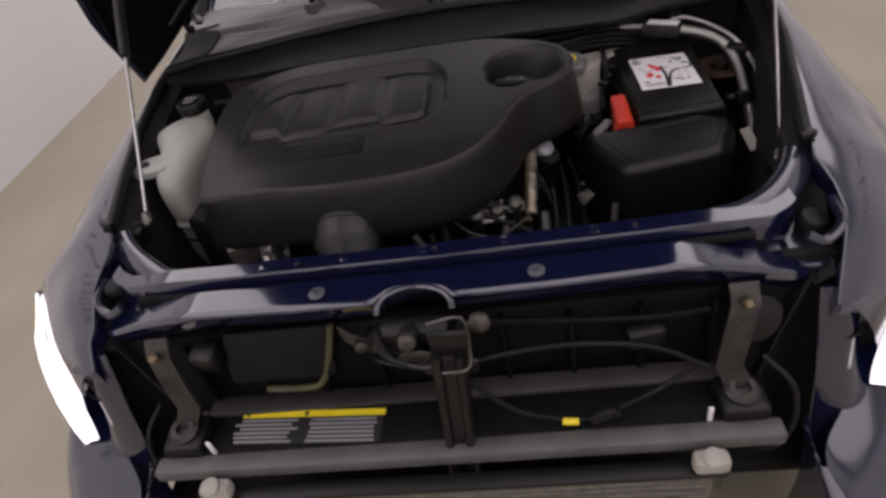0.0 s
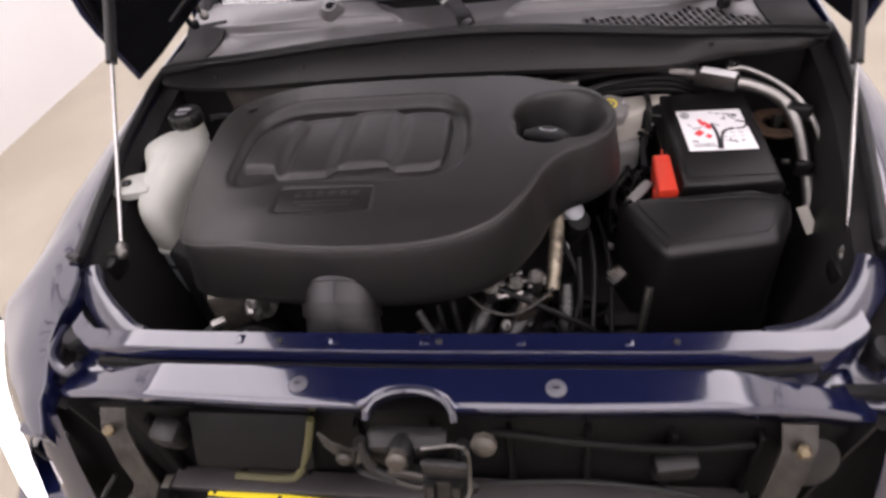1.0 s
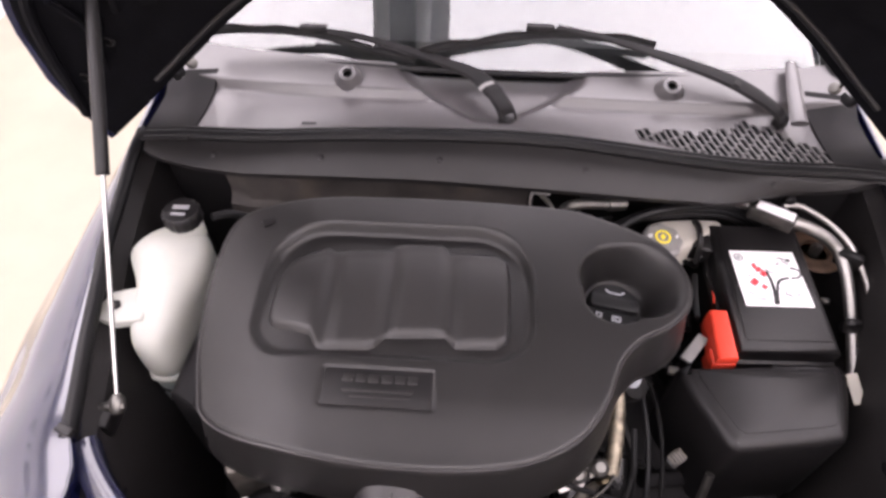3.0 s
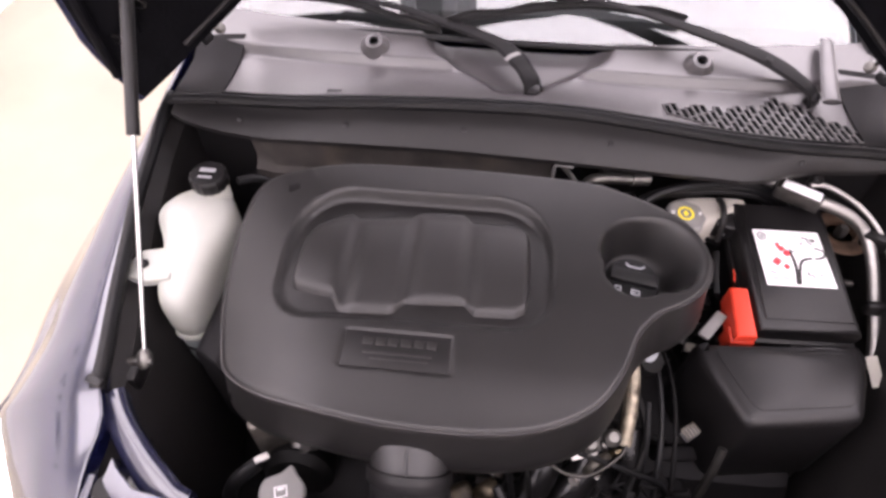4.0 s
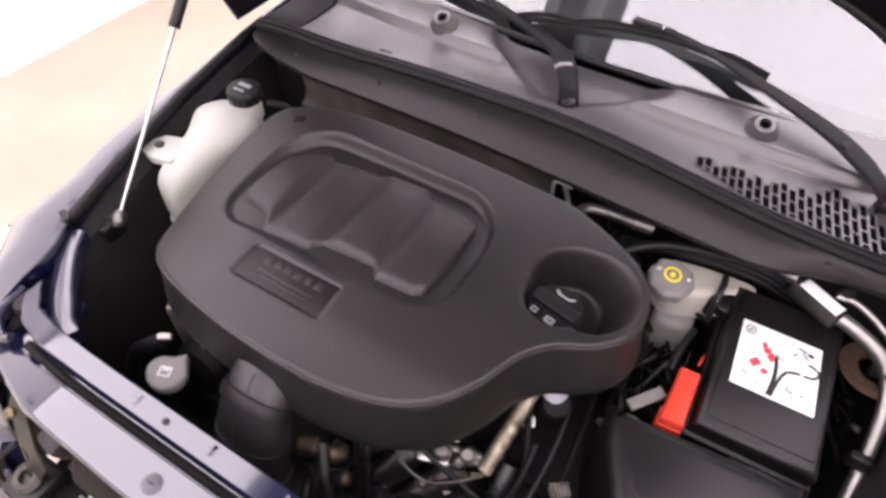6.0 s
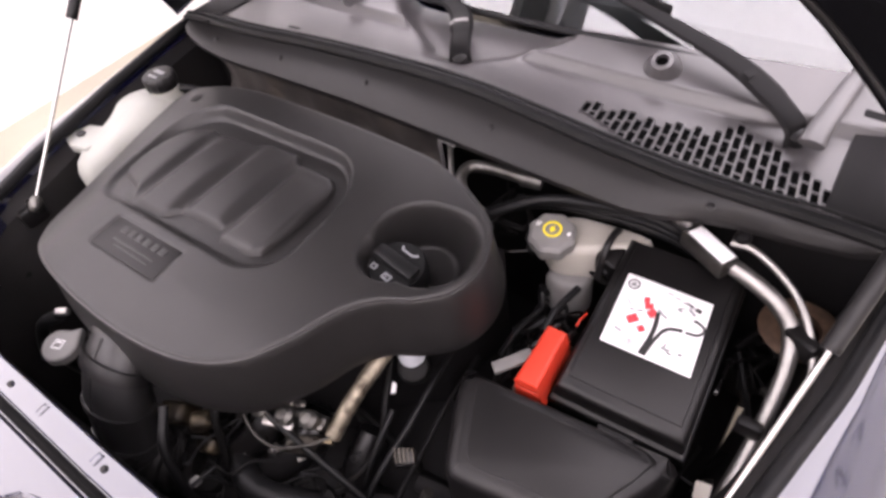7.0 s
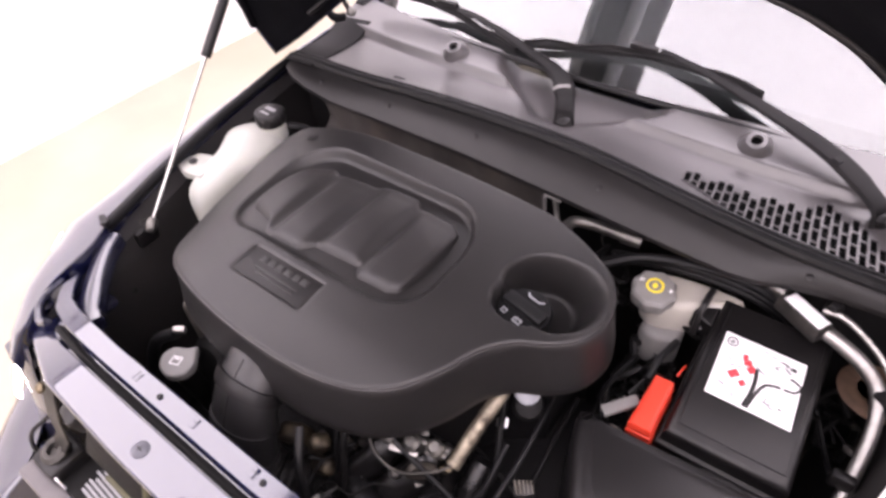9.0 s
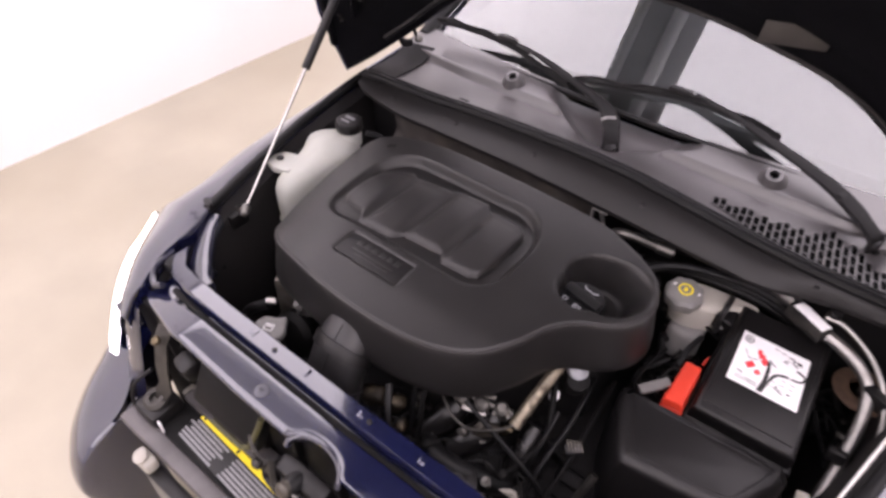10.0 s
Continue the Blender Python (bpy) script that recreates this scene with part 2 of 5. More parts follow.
    bm.from_mesh(me)
    bpy.data.meshes.remove(me)
    return bm


# ---- setting ----
def wall(name, a, b, label):
    w = part(name, rbox(((a[0] + b[0]) / 2, (a[1] + b[1]) / 2, (a[2] + b[2]) / 2), (b[0] - a[0], b[1] - a[1], b[2] - a[2]), 0), WALLM)
    tagged(w, label, "wall", kind="structure")


tagged(part("floor", rbox((0, 1, -0.1), (9.4, 12, 0.2), 0), FLOORM), "beige worn concrete floor with faint stains", "floor", kind="structure")
wall("wall_west", (-2.85, -5, 0), (-2.65, 7, 2.45), "plain white painted wall beside the car")
wall("wall_east", (2.45, -5, 0), (2.65, 7, 2.45), "plain white painted wall beside the car")
wall("wall_north", (-2.65, 6.8, 0), (2.45, 7, 2.45), "plain white painted wall behind the car")
wall("wall_south", (-2.65, -5, 0), (2.45, -4.8, 2.45), "plain white painted wall facing the car")
tagged(part("ceiling", rbox((-0.1, 1, 2.55), (5.5, 12, 0.2), 0), CEILM), "white painted ceiling carrying light panels", "ceiling", kind="structure")


def ceiling_light(x0, x1, y0, y1, glow=None):
    t = thing("ceiling_light", ((x0 + x1) / 2, (y0 + y1) / 2, 2.45), "large flat white ceiling light panel, switched on", "light panel", "ceiling lights")
    part("diffuser", rbox(((x0 + x1) / 2, (y0 + y1) / 2, 2.41), (x1 - x0 - 0.04, y1 - y0 - 0.04, 0.03), 0.003), glow or LIGHT, t)
    f = bmesh.new()
    for xx in (x0 + 0.01, x1 - 0.01):
        rbox((xx, (y0 + y1) / 2, 2.42), (0.02, y1 - y0, 0.06), 0.003, bm=f)
    for yy in (y0 + 0.01, y1 - 0.01):
        rbox(((x0 + x1) / 2, yy, 2.42), (x1 - x0 - 0.04, 0.02, 0.06), 0.003, bm=f)
    part("frame", f, CEILM, t)


ceiling_light(-2.5, -0.68, 0.55, 6.2)
ceiling_light(-0.28, 2.3, 0.55, 6.2)
ceiling_light(-2.5, -0.68, -4.6, 0.45)
ceiling_light(-0.28, 2.3, -4.6, 0.45, LIGHT_DIM)
duct = thing("ceiling_duct", (-0.5, 1.0, 2.45), "dark steel ceiling beam with a pale pipe along it", "duct")
part("channel", rbox((-0.505, 1.0, 2.300), (0.125, 11.4, 0.10), 0.004), BEAMM, duct)
part("pipe", tube([(-0.395, -4.6, 2.30), (-0.395, 6.6, 2.30)], 0.040, 16), BANDM, duct)
for k in range(7):
    part("hanger", rbox((-0.395, -4.2 + 1.7 * k, 2.39), (0.02, 0.03, 0.13), 0.002), BEAMM, duct)
    part("hanger", rbox((-0.505, -4.0 + 1.7 * k, 2.40), (0.03, 0.03, 0.11), 0.002), BEAMM, duct)



def reflection_marks(s, x, seed):
    """A row of dark strokes added out of view on a side wall, for the fender to reflect."""
    t = thing("reflection_mark_row", (x, 1.2, 1.95), "added row of dark strokes, out of view, for the fender to reflect", "wall marks", "wall mark rows")
    r = random.Random(seed)
    y = -0.1
    while y < 3.0:
        w, h, z = r.uniform(0.07, 0.13), r.uniform(0.12, 0.24), 1.92 + r.uniform(-0.05, 0.05)
        pts = [(x, y + w * a, z + h * b) for a, b in ((0, r.uniform(0.2, 0.5)), (r.uniform(0.1, 0.5), 0.5), (r.uniform(0.3, 0.7), r.uniform(-0.1, 0.2)), (r.uniform(0.0, 0.4), -0.4), (r.uniform(0.6, 1.0), -0.5))]
        part("stroke", tube(pts, 0.011, 6, 4, wide=1.0), REFLECTM, t)
        if r.random() < 0.5:
            part("stroke", tube([(x, y + w * 0.1, z - h * 0.1), (x, y + w * 0.9, z + r.uniform(-0.2, 0.3) * h)], 0.010, 6), REFLECTM, t)
        y += w + r.uniform(0.05, 0.14)


reflection_marks(-1, -2.645, 3)
reflection_marks(1, 2.445, 4)

# ---- car body ----
car = thing("car", (0, 0.8, 0.0), "dark blue car with its hood raised and front grille removed", "car")

INX = [(-0.12, 0.58), (-0.05, 0.59), (0.0, 0.605), (0.08, 0.635), (0.14, 0.64), (0.2, 0.635), (0.3, 0.655), (0.45, 0.69), (0.6, 0.725), (0.85, 0.765), (1.2, 0.78), (2.0, 0.78)]
INZ = [(-0.12, 0.60), (-0.08, 0.68), (-0.05, 0.735), (0.0, 0.805), (0.05, 0.84), (0.10, 0.858), (0.2, 0.875), (0.4, 0.895), (0.85, 0.915), (1.2, 0.93), (2.0, 0.95)]
OUX = [(-0.12, 0.645), (-0.05, 0.665), (0.0, 0.69), (0.08, 0.725), (0.2, 0.765), (0.31, 0.79), (0.43, 0.815), (0.65, 0.835), (0.94, 0.83), (1.3, 0.83), (2.0, 0.84)]


MAXX = [(-0.12, 0.705), (-0.05, 0.765), (0.0, 0.80), (0.08, 0.84), (0.2, 0.875), (0.32, 0.895), (0.5, 0.91), (0.7, 0.91), (0.94, 0.905), (2.0, 0.90)]


# inner and outer edge of the lamp strip, by y
LIX = [(-0.085, 0.657), (-0.065, 0.668), (-0.045, 0.672), (-0.01, 0.694), (0.02, 0.718), (0.08, 0.768), (0.14, 0.818), (0.222, 0.867)]
LIZ = [(-0.085, 0.547), (-0.065, 0.595), (-0.045, 0.636), (-0.01, 0.674), (0.02, 0.699), (0.08, 0.715), (0.14, 0.724), (0.222, 0.752)]
LOX = [(-0.085, 0.667), (-0.065, 0.690), (-0.035, 0.726), (0.005, 0.762), (0.035, 0.782), (0.075, 0.809), (0.12, 0.837), (0.222, 0.874)]
LOZ = [(-0.085, 0.547), (-0.065, 0.592), (-0.035, 0.622), (0.005, 0.655), (0.035, 0.683), (0.075, 0.704), (0.12, 0.717), (0.222, 0.750)]


def lamp_edges(y):
    a, b = Vector((lerp(y, LIX), lerp(y, LIZ))), Vector((lerp(y, LOX), lerp(y, LOZ)))
    return a.lerp(b, 0.30 * step(-0.03, 0.06, y)), b


def fender_profile(y, s=1):
    xi, zi, xo, xm = lerp(y, INX) - (0.030 * step(-0.02, 0.05, y) * (1 - step(0.15, 0.30, y)) if s < 0 else 0.0), lerp(y, INZ), lerp(y, OUX), lerp(y, MAXX)
    low = lerp(y, [(0.08, 0.70), (0.2, 0.60), (0.5, 0.35), (2.0, 0.3)])
    fall = lerp(y, [(0.0, 0.036), (0.1, 0.046), (0.2, 0.056), (0.3, 0.060), (0.45, 0.066), (0.6, 0.078), (0.75, 0.10), (1.0, 0.12), (1.3, 0.10), (2.0, 0.08)])
    side = [(xi, zi - 0.035), (xi + 0.002, zi - 0.004), (xi + 0.010, zi), (xi + 0.3 * (xo - xi), zi - 0.1 * fall), (xi + 0.65 * (xo - xi), zi - 0.41 * fall), (xo, zi - fall),
            (xo + 0.45 * (xm - xo), zi - fall - 0.038), (xo + 0.78 * (xm - xo), zi - fall - 0.085), (xm, zi - fall - 0.165), (xm + 0.002, 0.5 * (zi - fall - 0.165 + low)), (xm - 0.012, low)]
    # the nose of the fender falls to the lamp strip and turns down outside it
    (xl, zl), (xe, ze) = lamp_edges(y)
    nose = [(xi, zi - 0.035), (xi + 0.002, zi - 0.004), (xi + 0.010, zi)] + [(xi + g * (xl - xi), zi + (zl - zi) * g ** 2.1) for g in (0.4, 0.75)]
    nose += [(xl, zl), (0.7 * xl + 0.3 * xe, 0.7 * zl + 0.3 * ze), (0.3 * xl + 0.7 * xe, 0.3 * zl + 0.7 * ze), (xe, ze - 0.004), (xe + 0.004, ze - 0.06), (xe - 0.004, ze - 0.11)]
    w = step(0.20, 0.42, y)
    return smooth([(a + (c - a) * w, b + (d - b) * w, 0) for (a, b), (c, d) in zip(nose, side)], 8)


def fender(s):
    rows = []
    for y in [-0.025, 0.005, 0.03, 0.055, 0.08, 0.11, 0.14, 0.17, 0.2, 0.222, 0.25, 0.28, 0.31, 0.34, 0.37, 0.4, 0.45, 0.5, 0.6, 0.7, 0.8, 0.9, 1.0, 1.15, 1.3, 1.6, 2.0]:
        rows.append([Vector((s * p.x, y, p.y)) for p in fender_profile(y, s)])
    part("fender", sheet(rows, 0.003), PAINT, car, "glossy dark blue fender")


def lamp_row(s, f, a=0.0, b=1.0):
    """Points across the lamp strip, f from its upper tip to its lower end, a and b its share of the width."""
    y = 0.222 - 0.278 * f
    p, q = (Vector((e.x, y, e.y)) for e in lamp_edges(y))
    out = []
    for k in range(7):
        g = a + (b - a) * k / 6
        c = p.lerp(q, g) + Vector((0, -0.003, 0.003 + 0.35 * g * (1 - g) * (q - p).length))
        out.append(Vector((s * c.x, c.y, c.z)))
    return out


for s in (-1, 1):
    fender(s)
    # rubber seal along the bay edge
    part("bay_seal", tube([(s * (lerp(y, INX) - 0.002), y, lerp(y, INZ) - 0.006) for y in (0.24, 0.3, 0.38, 0.45, 0.52, 0.6, 0.68, 0.75, 0.82, 0.9)], 0.0125, 10), RUBBER, car)
    # inner wing
    rows = [[Vector((s * x, y, z)) for x, z in ((lerp(y, INX), lerp(y, INZ) - 0.03), (lerp(y, INX) - 0.025, lerp(y, INZ) - 0.05),
             (lerp(y, INX) - 0.035, 0.78), (lerp(y, INX) - 0.06, 0.66), (lerp(y, INX) - 0.10, 0.40))] for y in (0.02, 0.15, 0.3, 0.45, 0.6, 0.75, 0.9, 1.05)]
    part("inner_wing", sheet(rows, 0.004), WINGM, car, "black inner wing panel")
    # headlight
    head = part("headlight", sheet([lamp_row(s, k / 28, 0.0, 1.0 - 0.22 * step(0.0, 0.06, k / 28) * (1 - step(0.26, 0.34, k / 28))) for k in range(29)], 0.005), DRL, car, "lit white headlight strip")
    part("amber_tip", sheet([lamp_row(s, 0.02 + 0.31 * k / 8, 1.0 - 0.22 * math.sin(math.pi * k / 8) ** 0.5, 1.0) for k in range(9)], 0.005), AMBER, head, "amber marker tip")
    # bumper corner below and inside the lamp
    rows = []
    line = smooth([(0.845, 0.10, 0), (0.850, 0.03, 0), (0.835, -0.05, 0), (0.795, -0.14, 0), (0.735, -0.215, 0), (0.66, -0.262, 0), (0.605, -0.272, 0), (0.585, -0.255, 0), (0.580, -0.19, 0), (0.580, -0.10, 0)], 6)
    for g, d in ((0.0, 0.165), (0.006, 0.15), (0.018, 0.115), (0.036, 0.078), (0.06, 0.046), (0.09, 0.022), (0.125, 0.007), (0.16, 0.0), (0.19, 0.004), (0.22, 0.014), (0.27, 0.016), (0.33, 0.012), (0.40, 0.03)):
        rows.append([Vector((s * (p.x - 0.75 * d * step(0.55, 0.75, p.x)), p.y + 0.75 * d * step(0.4, -0.1, p.y) * (1.0 if p.x > 0.6 else step(-0.05, -0.24, p.y)), lerp(p.y, [(-0.27, 0.535), (-0.20, 0.55), (-0.10, 0.575), (0.0, 0.615), (0.10, 0.64)]) - g)) for p in line])
    part("bumper_corner", sheet(rows, 0.004), PAINT, car, "dark blue bumper corner")
    part("wheel_liner", rbox((s * 0.665, 0.14, 0.46), (0.13, 0.20, 0.58), 0.02), MATTE, car)
    # inboard panel between lamp and open nose
    outer = smooth([(0.645, 0.022, 0.775), (0.655, 0.0, 0.72), (0.668, -0.022, 0.62), (0.690, -0.045, 0.53), (0.705, -0.070, 0.44), (0.715, -0.10, 0.34)], 4)
    inner = smooth([(0.588, 0.002, 0.780), (0.590, -0.016, 0.72), (0.596, -0.036, 0.63), (0.598, -0.058, 0.53), (0.592, -0.085, 0.44), (0.588, -0.11, 0.34)], 4)
    rows = []
    for o, i_ in zip(outer, inner):
        m = o.lerp(i_, 0.45) + Vector((0, -0.014, 0.006))
        rows.append([Vector((s * p.x, p.y, p.z)) for p in smooth([o + Vector((0.012, 0.03, 0)), o, m, i_, i_ + Vector((0.006, 0.006, 0.0))], 4)])
    part("nose_panel", sheet(rows, 0.004), PAINT, car, "dark blue nose panel beside the headlight")
    part("lamp_clip", rbox((s * 0.628, -0.006, 0.742), (0.050, 0.020, 0.055), 0.006, (20, 0, s * 12)), PLUGM, car, "grey plastic clip beside the headlight")
    part("panel_gap", tube([(s * 0.668, -0.010, 0.700), (s * 0.635, -0.026, 0.694), (s * 0.600, -0.020, 0.697)], 0.003, 6, 4), RUBBER, car, "dark gap between nose panels")

# front crossmember: plate, channel and rear flange, with drooping ends
XMF = [(-0.60, 0.030), (-0.56, 0.010), (-0.40, -0.026), (-0.2, -0.034), (0, -0.036), (0.2, -0.034), (0.40, -0.026), (0.56, 0.010), (0.60, 0.030)]
XMB = [(-0.60, 0.165), (-0.565, 0.125), (-0.53, 0.10), (-0.47, 0.088), (-0.35, 0.083), (0, 0.080), (0.35, 0.083), (0.47, 0.088), (0.53, 0.10), (0.565, 0.125), (0.60, 0.165)]
rows = []
for i in range(121):
    x = -0.578 + 1.156 * i / 120
    yf, yb = lerp(x, XMF), lerp(x, XMB)
    end = step(0.36, 0.40, abs(x))
    z = 0.876 - (0.094 if x > 0 else 0.072) * max(0.0, (abs(x) - 0.38) / 0.22) ** 1.3
    zb = 0.884 - 0.02 * step(0.42, 0.60, abs(x))
    yf += 0.027 * math.sqrt(max(0.0, 1 - ((x + 0.012) / 0.056) ** 2))
    z2 = z - 0.002 * end
    gd = 0.018 * (1 - step(0.50, 0.56, abs(x)))
    prof = [(yb + 0.004, zb - 0.05), (yb + 0.004, zb - 0.002), (yb + 0.002, zb), (yb - 0.002, zb), (yb - 0.024, zb), (yb - 0.028, zb), (yb - 0.030, zb - 0.003), (yb - 0.0315, z - gd), (yb - 0.0485, z - gd),
            (yb - 0.050, z2 - 0.003), (yb - 0.0515, z2 + 0.0010), (yb - 0.054, z2 + 0.0012), (yb - 0.058, z2 + 0.0012), (yf + 0.0175, z2 + 0.0012), (yf + 0.0135, z2 + 0.0012), (yf + 0.0105, z2 + 0.0009), (yf + 0.0080, z2 - 0.0002), (yf + 0.0058, z2 - 0.0026), (yf + 0.0045, z2 - 0.0062),
            (yf + 0.0065, z2 - 0.012), (yf + 0.0135, z2 - 0.030), (yf + 0.021, z2 - 0.044), (yf + 0.034, z2 - 0.048)]
    rows.append([Vector((x, a, b)) for a, b in prof])
# dark strip laid in the channel to stand for its shade
part("channel_shade", tube([(x, lerp(x, XMB) - 0.040, 0.858 - 0.04 * max(0, abs(x) - 0.4)) for x in [-0.5 + 0.1 * i for i in range(11)]], 0.0072, 8, 4), SHADEBLACK, car, "black strip added as the shade in the crossmember channel")
xm = part("crossmember", sheet(rows, 0.003), PAINT, car, "dark blue front crossmember over the radiator", sharp=32)
for x in (-0.27, -0.13, 0.0, 0.13, 0.27):
    part("flange_tab", rbox((x, 0.071, 0.8835), (0.012, 0.016, 0.003), 0.001), PAINT, xm)
for x in (-0.165, 0.175):
    part("cap", lathe([(0.013, 0), (0.0135, 0.002), (0.011, 0.004), (0.004, 0.0045), (0.003, 0.003)], (x, 0.0, 0.8765), seg=20), PLUGM, xm, "round grey plug")
for x in (-0.165, 0.175):
    part("plug_cross", rbox((x, 0.0, 0.8812), (0.009, 0.002, 0.0008), 0.0002), BLACK, xm)
for x, y in ((0.02, 0.068), (-0.21, 0.068), (0.33, 0.07)):
    part("screw", lathe([(0.005, 0), (0.005, 0.002), (0.003, 0.004)], (x, y, 0.884), seg=10), BLACK, xm)

for s in (-1, 1):
    # bump stop in its pocket
    dx = 0.033 if s < 0 else 0.0
    part("pocket_floor", rbox((s * 0.602 + dx, 0.10, 0.79), (0.085, 0.13, 0.02), 0.006, (6, s * 8, 0)), INNERBLUE, car)
    stop = part("bump_stop", lathe([(0.020, -0.04), (0.020, 0.0), (0.023, 0.004), (0.023, 0.014), (0.019, 0.020), (0.012, 0.021)], (s * 0.604 + dx, 0.105, 0.826 - 0.012 * s), (s * 0.2, -0.1, 1), seg=22), RUBBER, car, "black rubber hood bump stop")
    part("collar", lathe([(0.027, -0.01), (0.030, -0.004), (0.026, 0.0), (0.021, 0.0)], (s * 0.602 + dx, 0.105, 0.803 - 0.012 * s), (s * 0.2, -0.1, 1), seg=22), ALU, stop, "bright threaded collar")
    strip = [(0.45, 0.100), (0.50, 0.112), (0.54, 0.136), (0.572, 0.168), (0.598, 0.205), (0.618, 0.245)]
    path = smooth([(a, b, 0) for a, b in strip], 4)
    loops = []
    for k, p in enumerate(path):
        t = (path[min(k + 1, len(path) - 1)] - path[max(k - 1, 0)]).normalized()
        nrm = Vector((t.y, -t.x, 0)) * 0.011
        loops.append([Vector((s * q.x + dx * step(0.44, 0.53, q.x) * (1 - step(0.12, 0.27, q.y)), q.y, z)) for q, z in ((p - nrm, 0.84), (p - nrm, 0.864), (p - nrm * 0.8, 0.868), (p + nrm * 0.8, 0.870), (p + nrm * 1.6, 0.866), (p + nrm * 3.2, 0.857), (p + nrm * 3.2, 0.84))])
    part("corner_flange", rings(bmesh.new(), loops), INNERBLUE, car, "painted rounded corner of the bay edge", sharp=70)
    part("pocket_rib", tube([(s * 0.575 + dx, 0.05, 0.845), (s * 0.60 + dx, 0.045, 0.835), (s * 0.63 + dx, 0.07, 0.845), (s * 0.635 + dx, 0.12, 0.852)], 0.008, 8), INNERBLUE, car)
    part("hood_clip", rbox((s * 0.640, 0.245, 0.888), (0.030, 0.014, 0.014), 0.004, (0, 0, s * 20)), BLACK, car)

# nose opening: radiator pack, mounts, latch
lat = thing("hood_latch", (0, -0.05, 0.75), "black and bare steel hood latch on the crossmember", "latch")
a = [(-0.012 + 0.058 * math.cos(t), -0.034 + 0.032 * math.sin(t), 0.852 + 0.021 * math.sin(t) ** 0.5) for t in [math.pi * k / 14 for k in range(15)]]
part("arch", tube(a, 0.006, 8, 3), INNERBLUE, lat)
part("housing", rbox((-0.015, -0.045, 0.80), (0.11, 0.035, 0.09), 0.012, (10, 0, 0)), BLACK, lat)
part("plate", rbox((0.03, -0.075, 0.777), (0.09, 0.010, 0.05), 0.005, (15, 10, -8)), SHADESTEEL, lat, "bare steel latch plate")
part("claw", rbox((-0.01, -0.078, 0.785), (0.075, 0.008, 0.03), 0.003, (20, 18, 0)), SHADESTEEL, lat)
part("loop_plate", tube([(-0.078, -0.07, 0.840), (-0.080, -0.076, 0.805), (-0.045, -0.080, 0.790), (0.0, -0.082, 0.775), (0.045, -0.08, 0.768), (0.058, -0.076, 0.80), (0.060, -0.07, 0.845)], 0.0055, 6, 5, wide=1.6, high=0.6), SHADESTEEL, lat, "bare steel latch loop")
part("ring_guard", tube([(-0.075, -0.06, 0.845), (-0.06, -0.075, 0.80), (-0.01, -0.08, 0.785), (0.045, -0.075, 0.80), (0.06, -0.06, 0.845)], 0.009, 10), BLACK, lat)
part("spring", tube([(0.0 + 0.012 * math.cos(k * 0.8), -0.07 + 0.012 * math.sin(k * 0.8), 0.82 - 0.0016 * k) for k in range(40)], 0.002, 6, 2), BLACK, lat)
part("knob", lathe([(0.016, -0.02), (0.018, 0.0), (0.012, 0.012)], (-0.02, -0.07, 0.835), (0, -1, 0.3), 18), RUBBER, lat)
part("bolt", lathe([(0.016, -0.004), (0.017, 0.006), (0.012, 0.012), (0.006, 0.014)], (0.085, -0.058, 0.842), (0, -1, 0.2), 8), CAST, lat, "worn cast bolt head")
rows = []
for k in range(13):
    f = k / 12
    c = Vector((-0.004 + 0.040 * f, -0.142 + 0.050 * f, 0.24 + 0.585 * f))
    rows.append([c + Vector((a, b, 0)) for a, b in ((-0.025, 0.02), (-0.025, -0.012), (-0.021, -0.018), (-0.012, -0.018), (-0.008, -0.010), (0.008, -0.010), (0.012, -0.018), (0.021, -0.018), (0.025, -0.012), (0.025, 0.02))])
part("post", rings(bmesh.new(), rows), BLACK, lat, "black ribbed upright post", sharp=30)
part("post_plate", rbox((0.042, -0.098, 0.842), (0.056, 0.008, 0.09), 0.003, (16, 4, 0)), SHADESTEEL, lat, "scuffed steel plate on top of the post")
part("plate_edge", tube([(0.016, -0.092, 0.884), (0.066, -0.092, 0.890), (0.070, -0.100, 0.835), (0.063, -0.112, 0.803), (0.024, -0.112, 0.798)], 0.0024, 8, 4), STEEL, lat, "bright bent plate edge")
part("lever", sheet([[Vector((x, y, z)), Vector((x + 0.006, y - 0.004, z - 0.026))] for x, y, z in ((-0.125, -0.066, 0.866), (-0.105, -0.075, 0.858), (-0.085, -0.076, 0.846), (-0.070, -0.070, 0.838), (-0.058, -0.078, 0.818))], 0.004), DARKSTEEL, lat, "bare steel release lever")
part("lever_pin", lathe([(0.009, -0.008), (0.010, 0.002), (0.005, 0.006)], (-0.092, -0.082, 0.836), (0, -1, 0.3), 12), DARKSTEEL, lat)
part("catch", tube([(-0.035, -0.085, 0.812), (-0.010, -0.092, 0.822), (0.014, -0.094, 0.816), (0.020, -0.092, 0.796), (-0.004, -0.090, 0.786), (-0.030, -0.086, 0.792)], 0.0065, 8, 5, wide=0.7), DARKSTEEL, lat, "worn steel catch hook")
part("pivot", lathe([(0.013, -0.012), (0.014, 0.0), (0.009, 0.006), (0.003, 0.007)], (-0.022, -0.088, 0.842), (0, -1, 0.3), 14), CAST, lat)

rad = thing("radiator_pack", (0, -0.02, 0.25), "black framed radiator pack with rubber top mounts", "radiator")
part("core", rbox((0, 0.0, 0.40), (1.0, 0.03, 0.36), 0.004), CORE, rad)
part("shroud", rbox((0, 0.04, 0.68), (0.98, 0.05, 0.22), 0.02), SHADEBLACK, rad)
